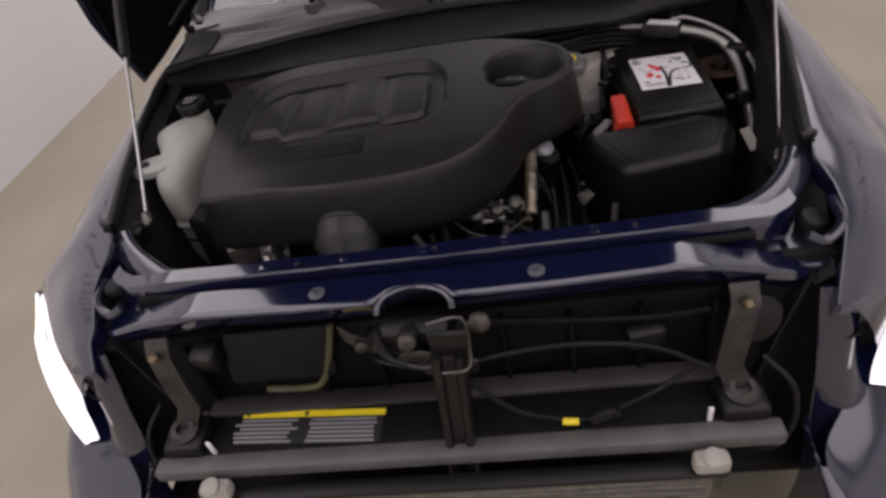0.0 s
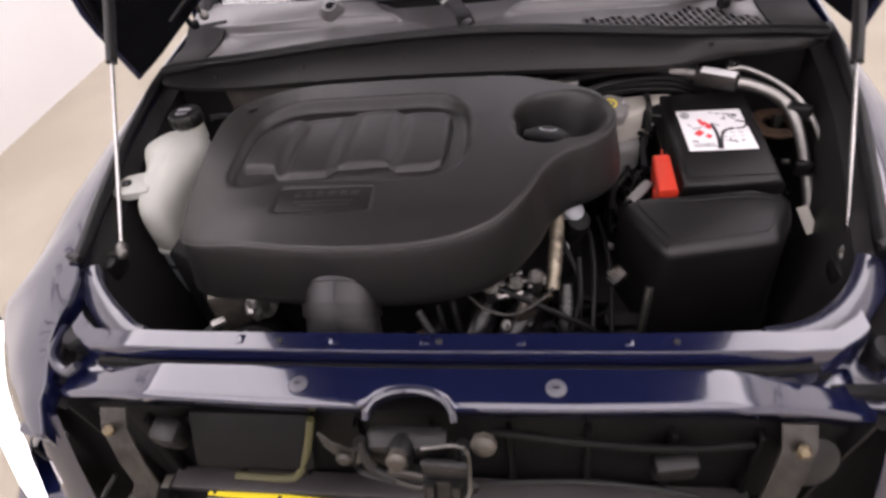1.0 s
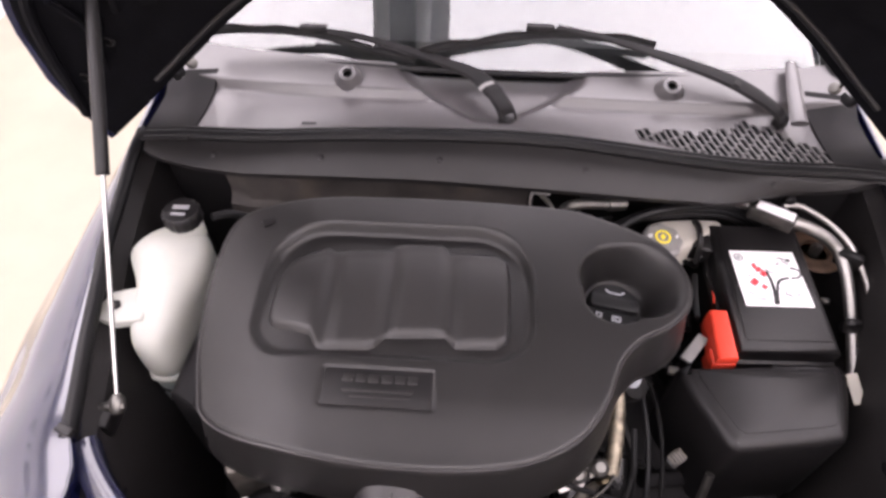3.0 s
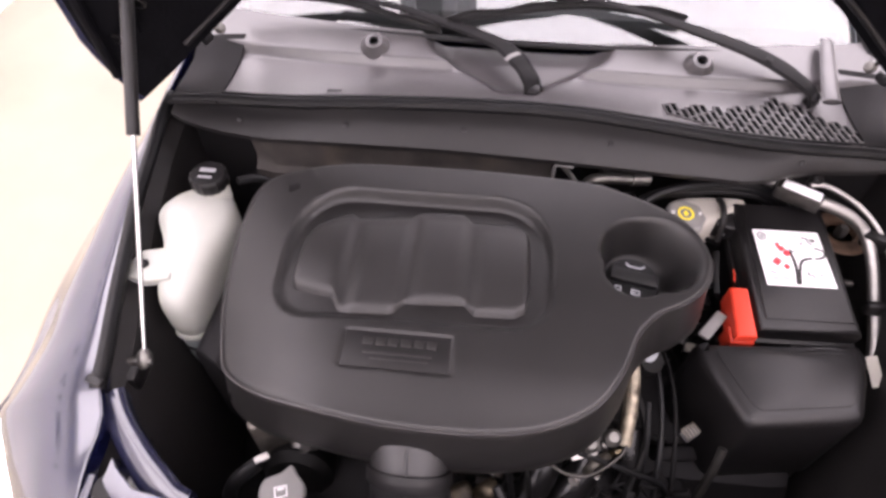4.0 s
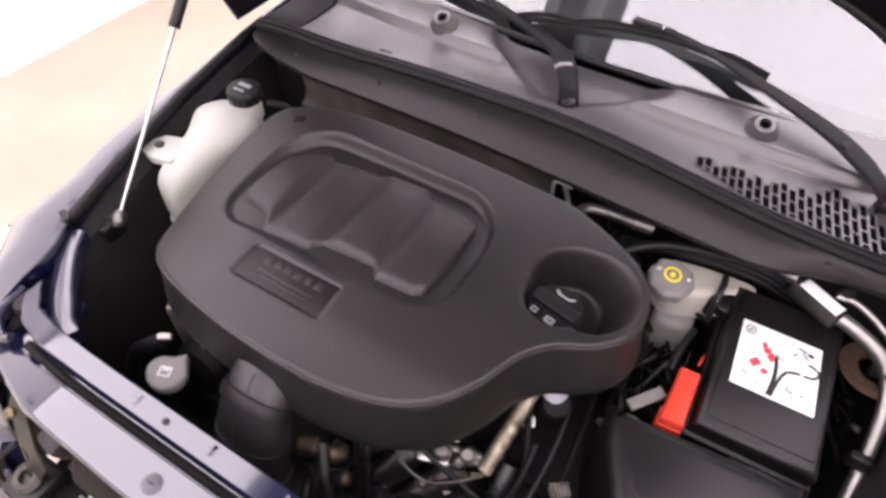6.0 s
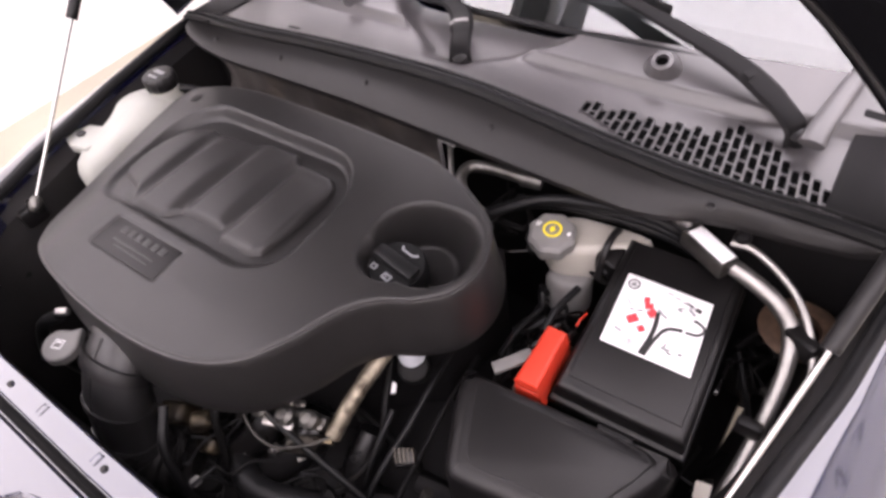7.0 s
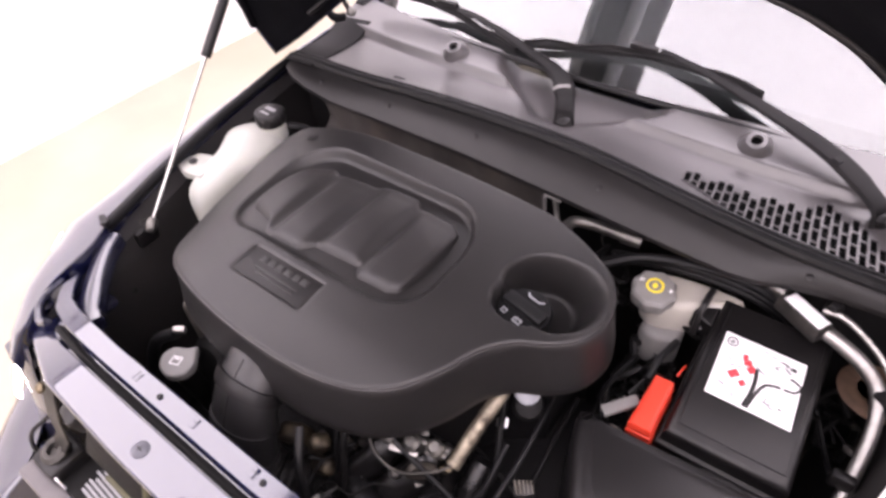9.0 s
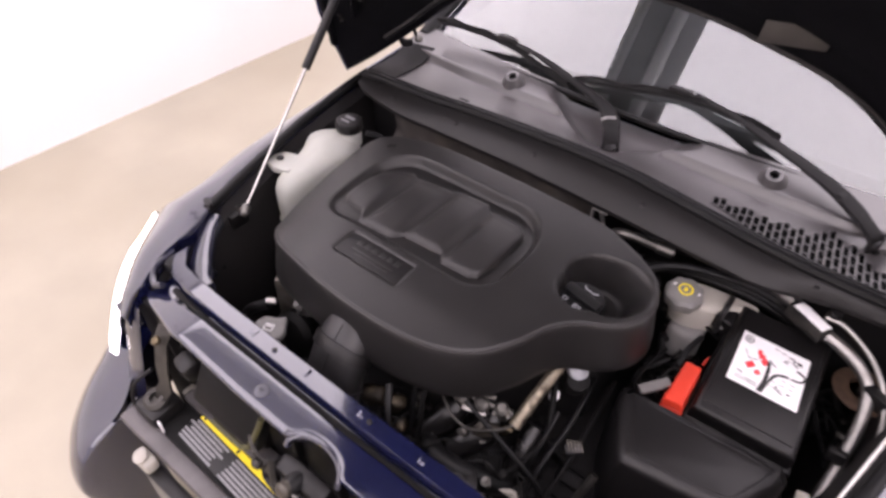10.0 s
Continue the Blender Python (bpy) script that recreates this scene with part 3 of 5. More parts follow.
for k in range(9):
    part("shroud_rib", rbox((-0.44 + 0.11 * k, 0.008, 0.69), (0.010, 0.02, 0.17), 0.004), SHADEBLACK, rad)
part("cross_tube", tube([(0.09, -0.01, 0.79), (0.22, -0.02, 0.785), (0.34, -0.015, 0.77), (0.43, 0.0, 0.76)], 0.006, 10), SHADEBLACK, rad)
part("sensor_box", rbox((0.33, -0.02, 0.735), (0.06, 0.03, 0.045), 0.008, (10, 0, 8)), BLACK, rad)
part("sensor_box", rbox((-0.39, -0.015, 0.77), (0.05, 0.04, 0.05), 0.012, (15, 0, -10)), BLACK, rad)
part("horn", lathe([(0.01, -0.02), (0.035, -0.008), (0.038, 0.004), (0.020, 0.010), (0.002, 0.012)], (0.50, -0.01, 0.74), (0.2, -1, 0.4), 24), BLACK, rad)
part("top_tray", rbox((0, -0.055, 0.612), (0.92, 0.105, 0.014), 0.005), SHADEBLACK, rad)
part("rail", rbox((0, -0.124, 0.607), (1.04, 0.036, 0.030), 0.008), RAILM, rad, "grey metal top rail")
part("rear_ledge", rbox((0, -0.012, 0.620), (0.90, 0.040, 0.016), 0.005), LEDGEM, rad, "grey ledge behind the tray, darkened for shade")
lower = part("lower_core", rbox((0, -0.160, 0.42), (0.82, 0.02, 0.28), 0.004), CORE, rad, "dusty finned cooler core")
for k in range(14):
    part("cooling_tube", rbox((0, -0.172, 0.545 - 0.018 * k), (0.80, 0.006, 0.004), 0.001), CORE, lower)
part("lower_frame", rbox((0, -0.160, 0.572), (0.86, 0.03, 0.014), 0.004), BLACK, rad)
for s in (-1, 1):
    ft = part("mount", rbox((s * 0.468, -0.075, 0.622), (0.075, 0.075, 0.05), 0.012), BLACK, rad, "black rubber mount")
    part("bush", lathe([(0.026, 0), (0.027, 0.008), (0.02, 0.014), (0.012, 0.014), (0.011, 0.004), (0.006, 0.003)], (s * 0.468, -0.075, 0.648), (0, -0.2, 1), 24), DARKSTEEL, ft, "dark rubber bush")
    part("bracket", sheet([[Vector((s * (x + w), y, z)) for w in (-0.021, 0.021)] for x, y, z in ((0.475, 0.0, 0.81), (0.475, -0.02, 0.785), (0.460, -0.045, 0.73), (0.452, -0.055, 0.685), (0.468, -0.075, 0.650))], 0.004), DARKSTEEL, rad, "steel mount bracket")
    part("bracket_bolt", lathe([(0.010, 0), (0.010, 0.006), (0.006, 0.010)], (s * 0.475, -0.025, 0.79), (0, -0.7, 0.7), 6), BRASS, rad, "brass-coloured bolt")
    cl = part("clip", rbox((s * 0.405, -0.160, 0.592), (0.055, 0.03, 0.035), 0.01), CREAM, rad, "cream plastic clip")
    part("clip_pin", lathe([(0.014, 0), (0.015, 0.012), (0.008, 0.016)], (s * 0.405, -0.163, 0.606), (0, -0.3, 1), 16), CREAM, cl)
    part("tag", rbox((s * 0.415, -0.105, 0.635), (0.008, 0.004, 0.035), 0.001), PAPER, rad)

sk = thing("air_snorkel", (-0.25, 0.0, 0.70), "dark plastic air snorkel with an olive edge tube", "snorkel")
part("duct", rbox((-0.26, -0.015, 0.765), (0.19, 0.03, 0.095), 0.012, (-28, 0, 0)), SHADEBLACK, sk)
part("edge_tube", tube([(-0.156, -0.02, 0.825), (-0.166, -0.028, 0.79), (-0.178, -0.036, 0.755), (-0.195, -0.045, 0.720), (-0.22, -0.048, 0.708), (-0.295, -0.048, 0.712)], 0.006, 8), OLIVE, sk, "olive yellow edge tube")
lb = thing("warning_label", (-0.24, -0.066, 0.62), "warning label with a yellow header and grey text lines", "label")
tl = Matrix.Translation((-0.248, -0.066, 0.6205)) @ pose(0, 0, 0, 0, 0, -3)


def bar(m, x, y, w, h, mat_, parent, name="text_line", up=0.0006, label=""):
    b = bmesh.new()
    bmesh.ops.create_cube(b, size=1)
    b.transform(m @ Matrix.Translation((x, y, up)) @ Matrix.Diagonal((w, h, 0.0008, 1)))
    return part(name, b, mat_, parent, label)


bar(tl, 0, 0.0, 0.265, 0.064, INK, lb, "backing", -0.0004)
bar(tl, 0.0, 0.027, 0.27, 0.013, YELLOW, lb, "header", label="yellow header strip")
bar(tl, -0.125, 0.027, 0.006, 0.008, INK, lb, "mark", 0.0012)
bar(tl, -0.012, 0.027, 0.006, 0.008, INK, lb, "mark", 0.0012)
for k in range(6):
    r = random.Random(k)
    bar(tl, -0.077 + 0.5 * 0.1 * (r.random() - 1) * 0.3, 0.014 - 0.0085 * k, 0.10 + 0.01 * r.random(), 0.0045, GREYINK, lb)
    bar(tl, 0.060, 0.014 - 0.0085 * k, 0.115 + 0.012 * r.random(), 0.0045, GREYINK, lb)

cab = thing("front_harness", (0.2, -0.08, 0.65), "black wiring cable with a connector across the nose", "cable")
part("cable", tube([(0.05, -0.085, 0.783), (0.14, -0.085, 0.800), (0.23, -0.085, 0.804), (0.33, -0.085, 0.783), (0.41, -0.08, 0.722)], 0.004, 8), RUBBER, cab)
part("cable", tube([(0.06, -0.09, 0.735), (0.12, -0.1, 0.675), (0.19, -0.095, 0.635), (0.24, -0.095, 0.632), (0.29, -0.09, 0.655), (0.34, -0.09, 0.69), (0.40, -0.07, 0.715)], 0.0045, 8), RUBBER, cab)
part("connector", rbox((0.255, -0.1, 0.648), (0.05, 0.018, 0.02), 0.004, (0, -28, 0)), BLACK, cab)
part("yellow_sleeve", tube([(0.19, -0.1, 0.635), (0.215, -0.1, 0.632)], 0.006, 8), YELLOW, cab, "yellow tape sleeve")
part("side_cable", tube([(0.50, -0.05, 0.70), (0.535, -0.085, 0.67), (0.545, -0.1, 0.60), (0.53, -0.1, 0.53), (0.50, -0.09, 0.5)], 0.005, 8), RUBBER, cab)
part("side_cable", tube([(-0.50, -0.05, 0.70), (-0.53, -0.085, 0.66), (-0.54, -0.1, 0.60), (-0.535, -0.1, 0.54)], 0.004, 8), RUBBER, cab)

# ---- bay shell ----
part("firewall", rbox((0, 0.90, 0.62), (1.46, 0.05, 0.56), 0.01), MATTE, car, "dark firewall insulation")
part("bay_floor", rbox((0, 0.45, 0.36), (1.3, 1.0, 0.04), 0.01), MATTE, car)
for s in (-1, 1):
    part("nose_side", rbox((s * 0.56, 0.055, 0.56), (0.15, 0.02, 0.50), 0.005), MATTE, car)
part("fan_shroud", rbox((0, 0.075, 0.60), (1.06, 0.02, 0.46), 0.006), MATTE, car)

# ---- cowl ----
def lipy(x):
    return 0.832 - 0.03 * step(0.0, 0.4, x) + 0.03 * step(0.45, 0.75, abs(x))


def lipz(x):
    return 0.988 - 0.10 * x * x


def basey(x):
    return 1.06 + 0.16 * x * x


def cowlz(x, y):
    f = (y - lipy(x)) / (basey(x) - lipy(x))
    u = abs(x + 0.035) - (0.055 + 0.10 * step(0.3, 0.9, f) + 0.06 * max(0, f - 0.5))
    shelf = step(0.60, 0.66, f) * step(0.0, 0.022, u)
    well = 0.012 * step(0.0, -0.03, u) * step(0.25, 0.45, f)
    g = min(1, max(0, f))
    return lipz(x) * (1 - g) + (0.972 - 0.02 * x * x) * g - 0.016 * math.sin(math.pi * g) + 0.020 * shelf - well


APRONY = [(-0.74, 0.835), (-0.70, 0.81), (-0.62, 0.785), (-0.52, 0.768), (-0.16, 0.764), (0.04, 0.755), (0.24, 0.745), (0.40, 0.740), (0.45, 0.752), (0.50, 0.775), (0.55, 0.787), (0.62, 0.795), (0.69, 0.81), (0.74, 0.835)]
cowl = thing("cowl_panel", (0, 0.9, 0.93), "dark grey plastic windscreen cowl with an air grille", "cowl")
rows = [[Vector((x, lipy(x) + (basey(x) - lipy(x)) * f, cowlz(x, lipy(x) + (basey(x) - lipy(x)) * f))) for x in [-0.745 + 1.49 * i / 140 for i in range(141)]] for f in [k / 70 for k in range(71)]]
part("top", sheet(rows, 0.003), COWLM, cowl, sharp=60)
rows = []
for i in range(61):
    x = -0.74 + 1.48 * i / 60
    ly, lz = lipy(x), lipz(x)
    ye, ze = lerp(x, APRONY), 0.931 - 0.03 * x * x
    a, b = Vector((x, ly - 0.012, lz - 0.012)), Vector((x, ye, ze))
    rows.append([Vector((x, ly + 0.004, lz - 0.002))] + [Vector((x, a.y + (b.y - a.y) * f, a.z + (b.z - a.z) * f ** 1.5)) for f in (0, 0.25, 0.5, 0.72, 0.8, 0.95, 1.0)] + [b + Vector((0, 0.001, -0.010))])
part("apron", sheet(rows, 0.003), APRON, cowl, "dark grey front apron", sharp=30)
rows = []
for i in range(49):
    x = -0.56 + 0.605 * i / 48
    y, wob = lerp(x, APRONY) + 0.014, 0.003 * math.sin(31 * x) + 0.002 * math.sin(77 * x)
    rows.append([Vector((x, y + a + wob * b, 0.924 - 0.03 * x * x - c)) for a, b, c in ((-0.006, 0, 0), (0.0, 0.3, 0.006), (0.002, 1, 0.03), (0.004, 1.5, 0.055), (0.0, 0.8, 0.075), (-0.012, 0.3, 0.085), (-0.012, 0.2, 0.13))])
part("front_wall", sheet(rows, 0.004), FELT, cowl, "dusty felt-faced wall under the apron")
part("opening_frame", tube([(0.052, lerp(0.05, APRONY) + 0.01, 0.850), (0.050, lerp(0.05, APRONY) + 0.008, 0.905), (0.060, lerp(0.05, APRONY) + 0.006, 0.915), (0.085, lerp(0.08, APRONY) + 0.006, 0.914)], 0.0035, 8, 4), GREYCAP, cowl, "pale edge of the firewall opening")
for s in (-1, 1):
    if s > 0:
        part("end_trim", tube([(s * 0.612, 1.112, 1.000), (s * 0.604, 1.07, 0.996), (s * 0.597, 1.02, 0.987), (s * 0.590, 0.965, 0.978), (s * 0.588, 0.935, 0.972)], lambda f: 0.0085 + 0.004 * f, 10, 5, wide=1.5, high=0.7), COWLM, cowl, "grey moulded end trim below the pillar")
    part("end_pad", sheet([[Vector((s * x, y, cowlz(s * x, y) + 0.004)) for y in (lipy(x) + 0.012, 0.90, 0.95, 1.0, 1.05)] for x in (0.635, 0.66, 0.69, 0.72, 0.745)], 0.006), MATTE, cowl, "black foam pad at the cowl end")
part("seal", tube([(x, lipy(x) - 0.004, lipz(x) + 0.001) for x in [-0.735 + 1.47 * i / 16 for i in range(17)]], 0.0105, 8, 4), RUBBER, cowl, "black rubber bonnet seal")
part("seal_bead", tube([(x, lipy(x) + 0.018, lipz(x) + 0.001) for x in [-0.735 + 1.47 * i / 16 for i in range(17)]], 0.0035, 6, 4), RUBBER, cowl)
for x in (-0.36, -0.13, 0.147, 0.505, -0.58):
    part("screw", lathe([(0.006, 0), (0.006, 0.0015), (0.002, 0.003)], (x, 0.5 * (lipy(x) - 0.012 + lerp(x, APRONY)), 0.65 * (lipz(x) - 0.012) + 0.35 * (0.931 - 0.03 * x * x) + 0.001), (0, -0.5, 1), 10), BLACK, cowl)
for s in (-1, 1):
    x, y = s * 0.338, 1.016
    nz = part("washer_nozzle", lathe([(0.032, -0.01), (0.030, 0.006), (0.021, 0.016), (0.018, 0.024), (0.011, 0.025), (0.010, 0.014), (0.004, 0.013)], (x, y, cowlz(x, y)), (0, -0.45, 1), 26), COWLM, cowl, "round washer nozzle boss")
    # black disc painted as the shade in the nozzle mouth
    part("nozzle_shade", lathe([(0.0105, 0.0), (0.0105, 0.0015), (0.002, 0.0016)], Vector((x, y, cowlz(x, y))) + Vector((0, -0.45, 1)).normalized() * 0.0155, (0, -0.45, 1), 18), HOLE, nz)
part("clip_slot", rbox((-0.40, lipy(-0.4) + 0.05, cowlz(-0.4, lipy(-0.4) + 0.05)), (0.03, 0.008, 0.004), 0.001), BLACK, cowl)

# air grille: shallow slotted tiles, each floored with a black sheet painted as shade
g = bmesh.new()
VHI = [(0.26, 0.902), (0.36, 0.908), (0.45, 0.925), (0.49, 0.958), (0.53, 0.945), (0.60, 0.895), (0.67, 0.852)]
VLO = [(0.26, 0.868), (0.30, 0.850), (0.343, 0.826), (0.5, 0.830), (0.60, 0.832), (0.67, 0.836)]
rnd = random.Random(11)
for i in range(27):
    x = 0.256 + 0.0146 * i
    y = lerp(x, VLO) - (0.0175 if i % 2 else 0.0)
    y_hi = lerp(x, VHI)
    first = lerp(x, VLO)
    while y + 0.016 < y_hi:
        h = min(0.031, max(0.013, y_hi + 0.004 - y))
        if y < first:
            h, y = 0.0115, first

        def at(u, v, up):
            xx, yy = x + u - 0.12 * (y + v - 0.9), y + v
            return Vector((xx, yy, cowlz(xx, yy) + up))
        R = [at(u, v, 0.0005) for u, v in ((0, 0), (0.0146, 0), (0.0146, h + 0.0045), (0, h + 0.0045))]
        P = [at(u, v, 0.0034) for u, v in ((0.0002, 0.0002), (0.0144, 0.0002), (0.0144, h + 0.0043), (0.0002, h + 0.0043))]
        c = 0.0020
        rim = ((0.0020 + c, 0.0014), (0.0126 - c, 0.0014), (0.0126, 0.0014 + c), (0.0126, h + 0.0026 - c), (0.0126 - c, h + 0.0026), (0.0020 + c, h + 0.0026), (0.0020, h + 0.0026 - c), (0.0020, 0.0014 + c))
        T = [at(u, v, 0.0035) for u, v in rim]
        B = [at(u, v, 0.0008) for u, v in rim]
        b = bmesh.new()
        rv, pv, tv, bv = [[b.verts.new(q) for q in lp] for lp in (R, P, T, B)]
        for k in range(4):
            b.faces.new((rv[k], rv[(k + 1) % 4], pv[(k + 1) % 4], pv[k]))
            b.faces.new((pv[k], tv[2 * k], tv[2 * k - 1]))
            b.faces.new((pv[k], pv[(k + 1) % 4], tv[2 * k + 1], tv[2 * k]))
        for k in range(8):
            b.faces.new((tv[k], tv[(k + 1) % 8], bv[(k + 1) % 8], bv[k]))
        merge(g, b)
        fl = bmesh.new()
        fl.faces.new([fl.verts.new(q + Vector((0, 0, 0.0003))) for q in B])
        part("slot_shade", fl, HOLE, cowl)
        y += h + 0.0045
part("grille", g, COWLM, cowl, "slotted air intake grille", sharp=20)

# ---- windscreen and cabin ----
rows = []
for k in range(13):
    f = k / 12
    rows.append([Vector((x * (1 - 0.12 * f), basey(x) - 0.015 + 0.84 * f, 0.985 - 0.05 * x * x + 0.43 * f + 0.03 * math.sin(math.pi * f))) for x in [-0.70 + 1.4 * i / 30 for i in range(31)]])
ws = part("windscreen", sheet(rows, 0.005), GLASS, car, "clear glass windscreen reflecting the ceiling")
ws.visible_shadow = False
part("screen_frit", tube([(x, basey(x) - 0.012, 0.989 - 0.05 * x * x) for x in [-0.70 + 1.4 * i / 12 for i in range(13)]], 0.006, 6, 3), RUBBER, car)
part("dashboard", rbox((0, 1.55, 0.96), (1.36, 0.75, 0.10), 0.03, (4, 0, 0)), DASH, car, "dark grey dashboard top")
for s in (-1, 1):
    part("pillar", tube([(s * 0.725, 1.12, 0.96), (s * 0.70, 1.35, 1.11), (s * 0.665, 1.6, 1.26), (s * 0.63, 1.92, 1.43)], 0.024, 12), RUBBER, car, "black trimmed windscreen pillar")
    rows = [[Vector((s * x, y, z)) for x, z in ((0.895, 0.35), (0.90, 0.70), (0.86, 0.95), (0.80, 1.0 + 0.3 * step(1.5, 2.6, y)))] for y in (1.3, 1.6, 2.0, 2.4, 3.0, 3.6)]
    part("door_skin", sheet(rows, 0.004), PAINT, car, "dark blue door side")
for x in (-0.78, 0.78):
    for y in (0.42, 3.05):
        wh = part("wheel", lathe([(0.335, -0.10), (0.345, -0.06), (0.345, 0.06), (0.335, 0.10), (0.22, 0.105), (0.20, 0.08), (0.002, 0.08)], (x, y, 0.345), (1 if x > 0 else -1, 0, 0), 40), RUBBER, car, "black tyre")
        part("rim", lathe([(0.20, 0.07), (0.205, 0.085), (0.17, 0.075), (0.05, 0.09), (0.002, 0.09)], (x, y, 0.345), (1 if x > 0 else -1, 0, 0), 30), STEEL, wh)
part("cabin", rbox((0, 2.75, 1.15), (1.55, 1.7, 1.1), 0.25, (0, 0, 0), 4), INNER, car, "dark roof and cabin body")
part("rear_body", rbox((0, 2.7, 0.65), (1.74, 2.4, 0.6), 0.1, (0, 0, 0), 3), PAINT, car)

# ---- raised hood ----
hood = thing("hood", (0, 0.88, 0.905), "raised dark blue hood with black inner frame on gas struts", "hood")
U = Vector((0, -0.3746, 0.9272)).normalized()
N = Vector((0, 0.9272, 0.3746)).normalized()
ARCH = [(0, 0.36), (0.15, 0.34), (0.25, 0.315), (0.34, 0.30), (0.43, 0.265), (0.50, 0.21), (0.56, 0.165), (0.63, 0.11), (0.71, 0.06), (0.77, 0.025), (0.83, 0.0)]


WIDTH = [(0, 0.83), (0.2, 0.835), (0.36, 0.81), (0.5, 0.75), (0.65, 0.665), (0.8, 0.61), (1.0, 0.59), (1.2, 0.58), (1.32, 0.555), (1.38, 0.50)]


def hoodp(x, s, d=0.0):
    return Vector((x, 0.88, 0.905)) + U * s + N * (d + (0.05 + 0.32 * math.exp(-(s / 0.45) ** 2)) * (1 - (x / 0.83) ** 2))


def hood_sheet(edge, drop):
    rows = []
    for i in range(49):
        u = -1 + 2 * i / 48
        s0 = lerp(abs(u) * 0.83, ARCH)
        for _ in range(12):
            s0 = 0.5 * s0 + 0.5 * lerp(abs(u) * lerp(s0, WIDTH), ARCH)
        s0 += edge
        s1 = 1.38 - edge - 0.07 * u ** 4
        row = []
        for k in range(25):
            s = s0 + (s1 - s0) * k / 24
            row.append(hoodp(u * (lerp(s, WIDTH) - edge), s, drop(u, k / 24)))
        rows.append(row)
    return sheet(rows, 0.004)


part("skin", hood_sheet(0.0, lambda u, f: 0.0), PAINT, hood, "dark blue hood skin")
part("inner_frame", hood_sheet(0.02, lambda u, f: -0.02 - (0.018 if 0.15 < f < 0.9 and abs(u) < 0.76 else 0)), LINER, hood, "black inner hood panel", sharp=25)
for s in (-1, 1):
    part("edge_rib", tube([hoodp(s * 0.81, 0.12, -0.03), hoodp(s * 0.765, 0.36, -0.03), hoodp(s * 0.69, 0.52, -0.03), hoodp(s * 0.57, 0.85, -0.03)], 0.010, 8), LINER, hood)
    for x, q in ((0.775, 0.20), (0.71, 0.26), (0.62, 0.42)):
        part("hole_rim", lathe([(0.012, 0), (0.013, 0.004), (0.009, 0.005), (0.008, 0.0)], hoodp(s * x, q, -0.024), -N, 16), BLACK, hood)
for s in (-1, 1):
    part("hinge_arm", tube([(s * 0.705, 1.03, 0.975), (s * 0.70, 0.99, 0.99), (s * 0.69, 0.955, 1.03), (s * 0.70, 0.91, 1.09), (s * 0.715, 0.87, 1.12)], 0.011, 8, 4, wide=0.45), RUBBER, hood, "black hinge arm")
    part("hinge_link", tube([(s * 0.690, 1.045, 0.985), (s * 0.683, 1.02, 1.015), (s * 0.680, 1.0, 1.06), (s * 0.69, 0.97, 1.11)], 0.008, 8, 4, wide=0.5), DARKSTEEL, hood, "steel hinge link")
    part("hinge_bolt", lathe([(0.012, -0.004), (0.013, 0.004), (0.009, 0.010), (0.003, 0.011)], (s * 0.680, 1.03, 0.995), (-s, -0.5, 0.6), 12), STEEL, hood)
    for x, q in ((0.70, 0.30), (0.66, 0.33), (0.74, 0.20)):
        part("panel_rib", tube([hoodp(s * x, q, -0.030), hoodp(s * (x - 0.03), q + 0.10, -0.034), hoodp(s * (x - 0.02), q + 0.2, -0.034)], 0.007, 8, 4), LINER, hood)
part("arch_bead", tube([hoodp(x, lerp(abs(x), ARCH) + 0.040, -0.026) for x in [-0.70 + 0.05 * i for i in range(29)]], 0.007, 8, 2), BLACK, hood, "raised bead along the hood edge")
part("sticker", rbox(hoodp(0.295, 0.465, -0.046), (0.105, 0.045, 0.002), 0.0005, (-68, 0, 20)), STICKM, hood, "small beige sticker")

for s in (-1, 1):
    st = thing("gas_strut", (s * 0.62, 0.309, 0.80), "black gas strut with a bright steel rod", "gas strut", "gas struts")
    a, b = (Vector((-0.608, 0.309, 0.84)), Vector((-0.642, 0.58, 1.095))) if s < 0 else (Vector((0.635, 0.31, 0.80)), Vector((0.689, 0.59, 0.998)))
    d = (b - a).normalized()
    part("rod", tube([a, b], 0.0038, 10), CHROME, st, "bright steel rod")
    part("cylinder", tube([b - d * 0.005, b + d * 0.02, b + d * 0.33], lambda f: 0.009 if f < 0.02 else 0.0105, 14), BLACK, st, "black cylinder")
    part("socket", lathe([(0.008, -0.012), (0.012, -0.006), (0.012, 0.012), (0.006, 0.02)], a, d, 14), STEEL, st)
    part("ball_stud", lathe([(0.007, -0.03), (0.007, 0.01), (0.004, 0.014)], a, (-s, 0, 0.2), 12), STEEL, st)
    part("stud_bracket", rbox((s * 0.64, 0.30, a.z - 0.025), (0.05, 0.05, 0.04), 0.008), BLACK, st)

# ---- engine cover ----
OUT = [(0.29, 0.53), (0.265, 0.590), (0.22, 0.625), (0.155, 0.655), (0.09, 0.672), (-0.10, 0.681), (-0.30, 0.678), (-0.42, 0.664), (-0.485, 0.635), (-0.505, 0.55),
       (-0.50, 0.43), (-0.472, 0.325), (-0.445, 0.275), (-0.375, 0.235), (-0.27, 0.210), (-0.15, 0.200), (-0.04, 0.204), (0.04, 0.222), (0.10, 0.257), (0.138, 0.310), (0.165, 0.372), (0.20, 0.412), (0.245, 0.438), (0.28, 0.475)]
CX, CY = -0.10, 0.46


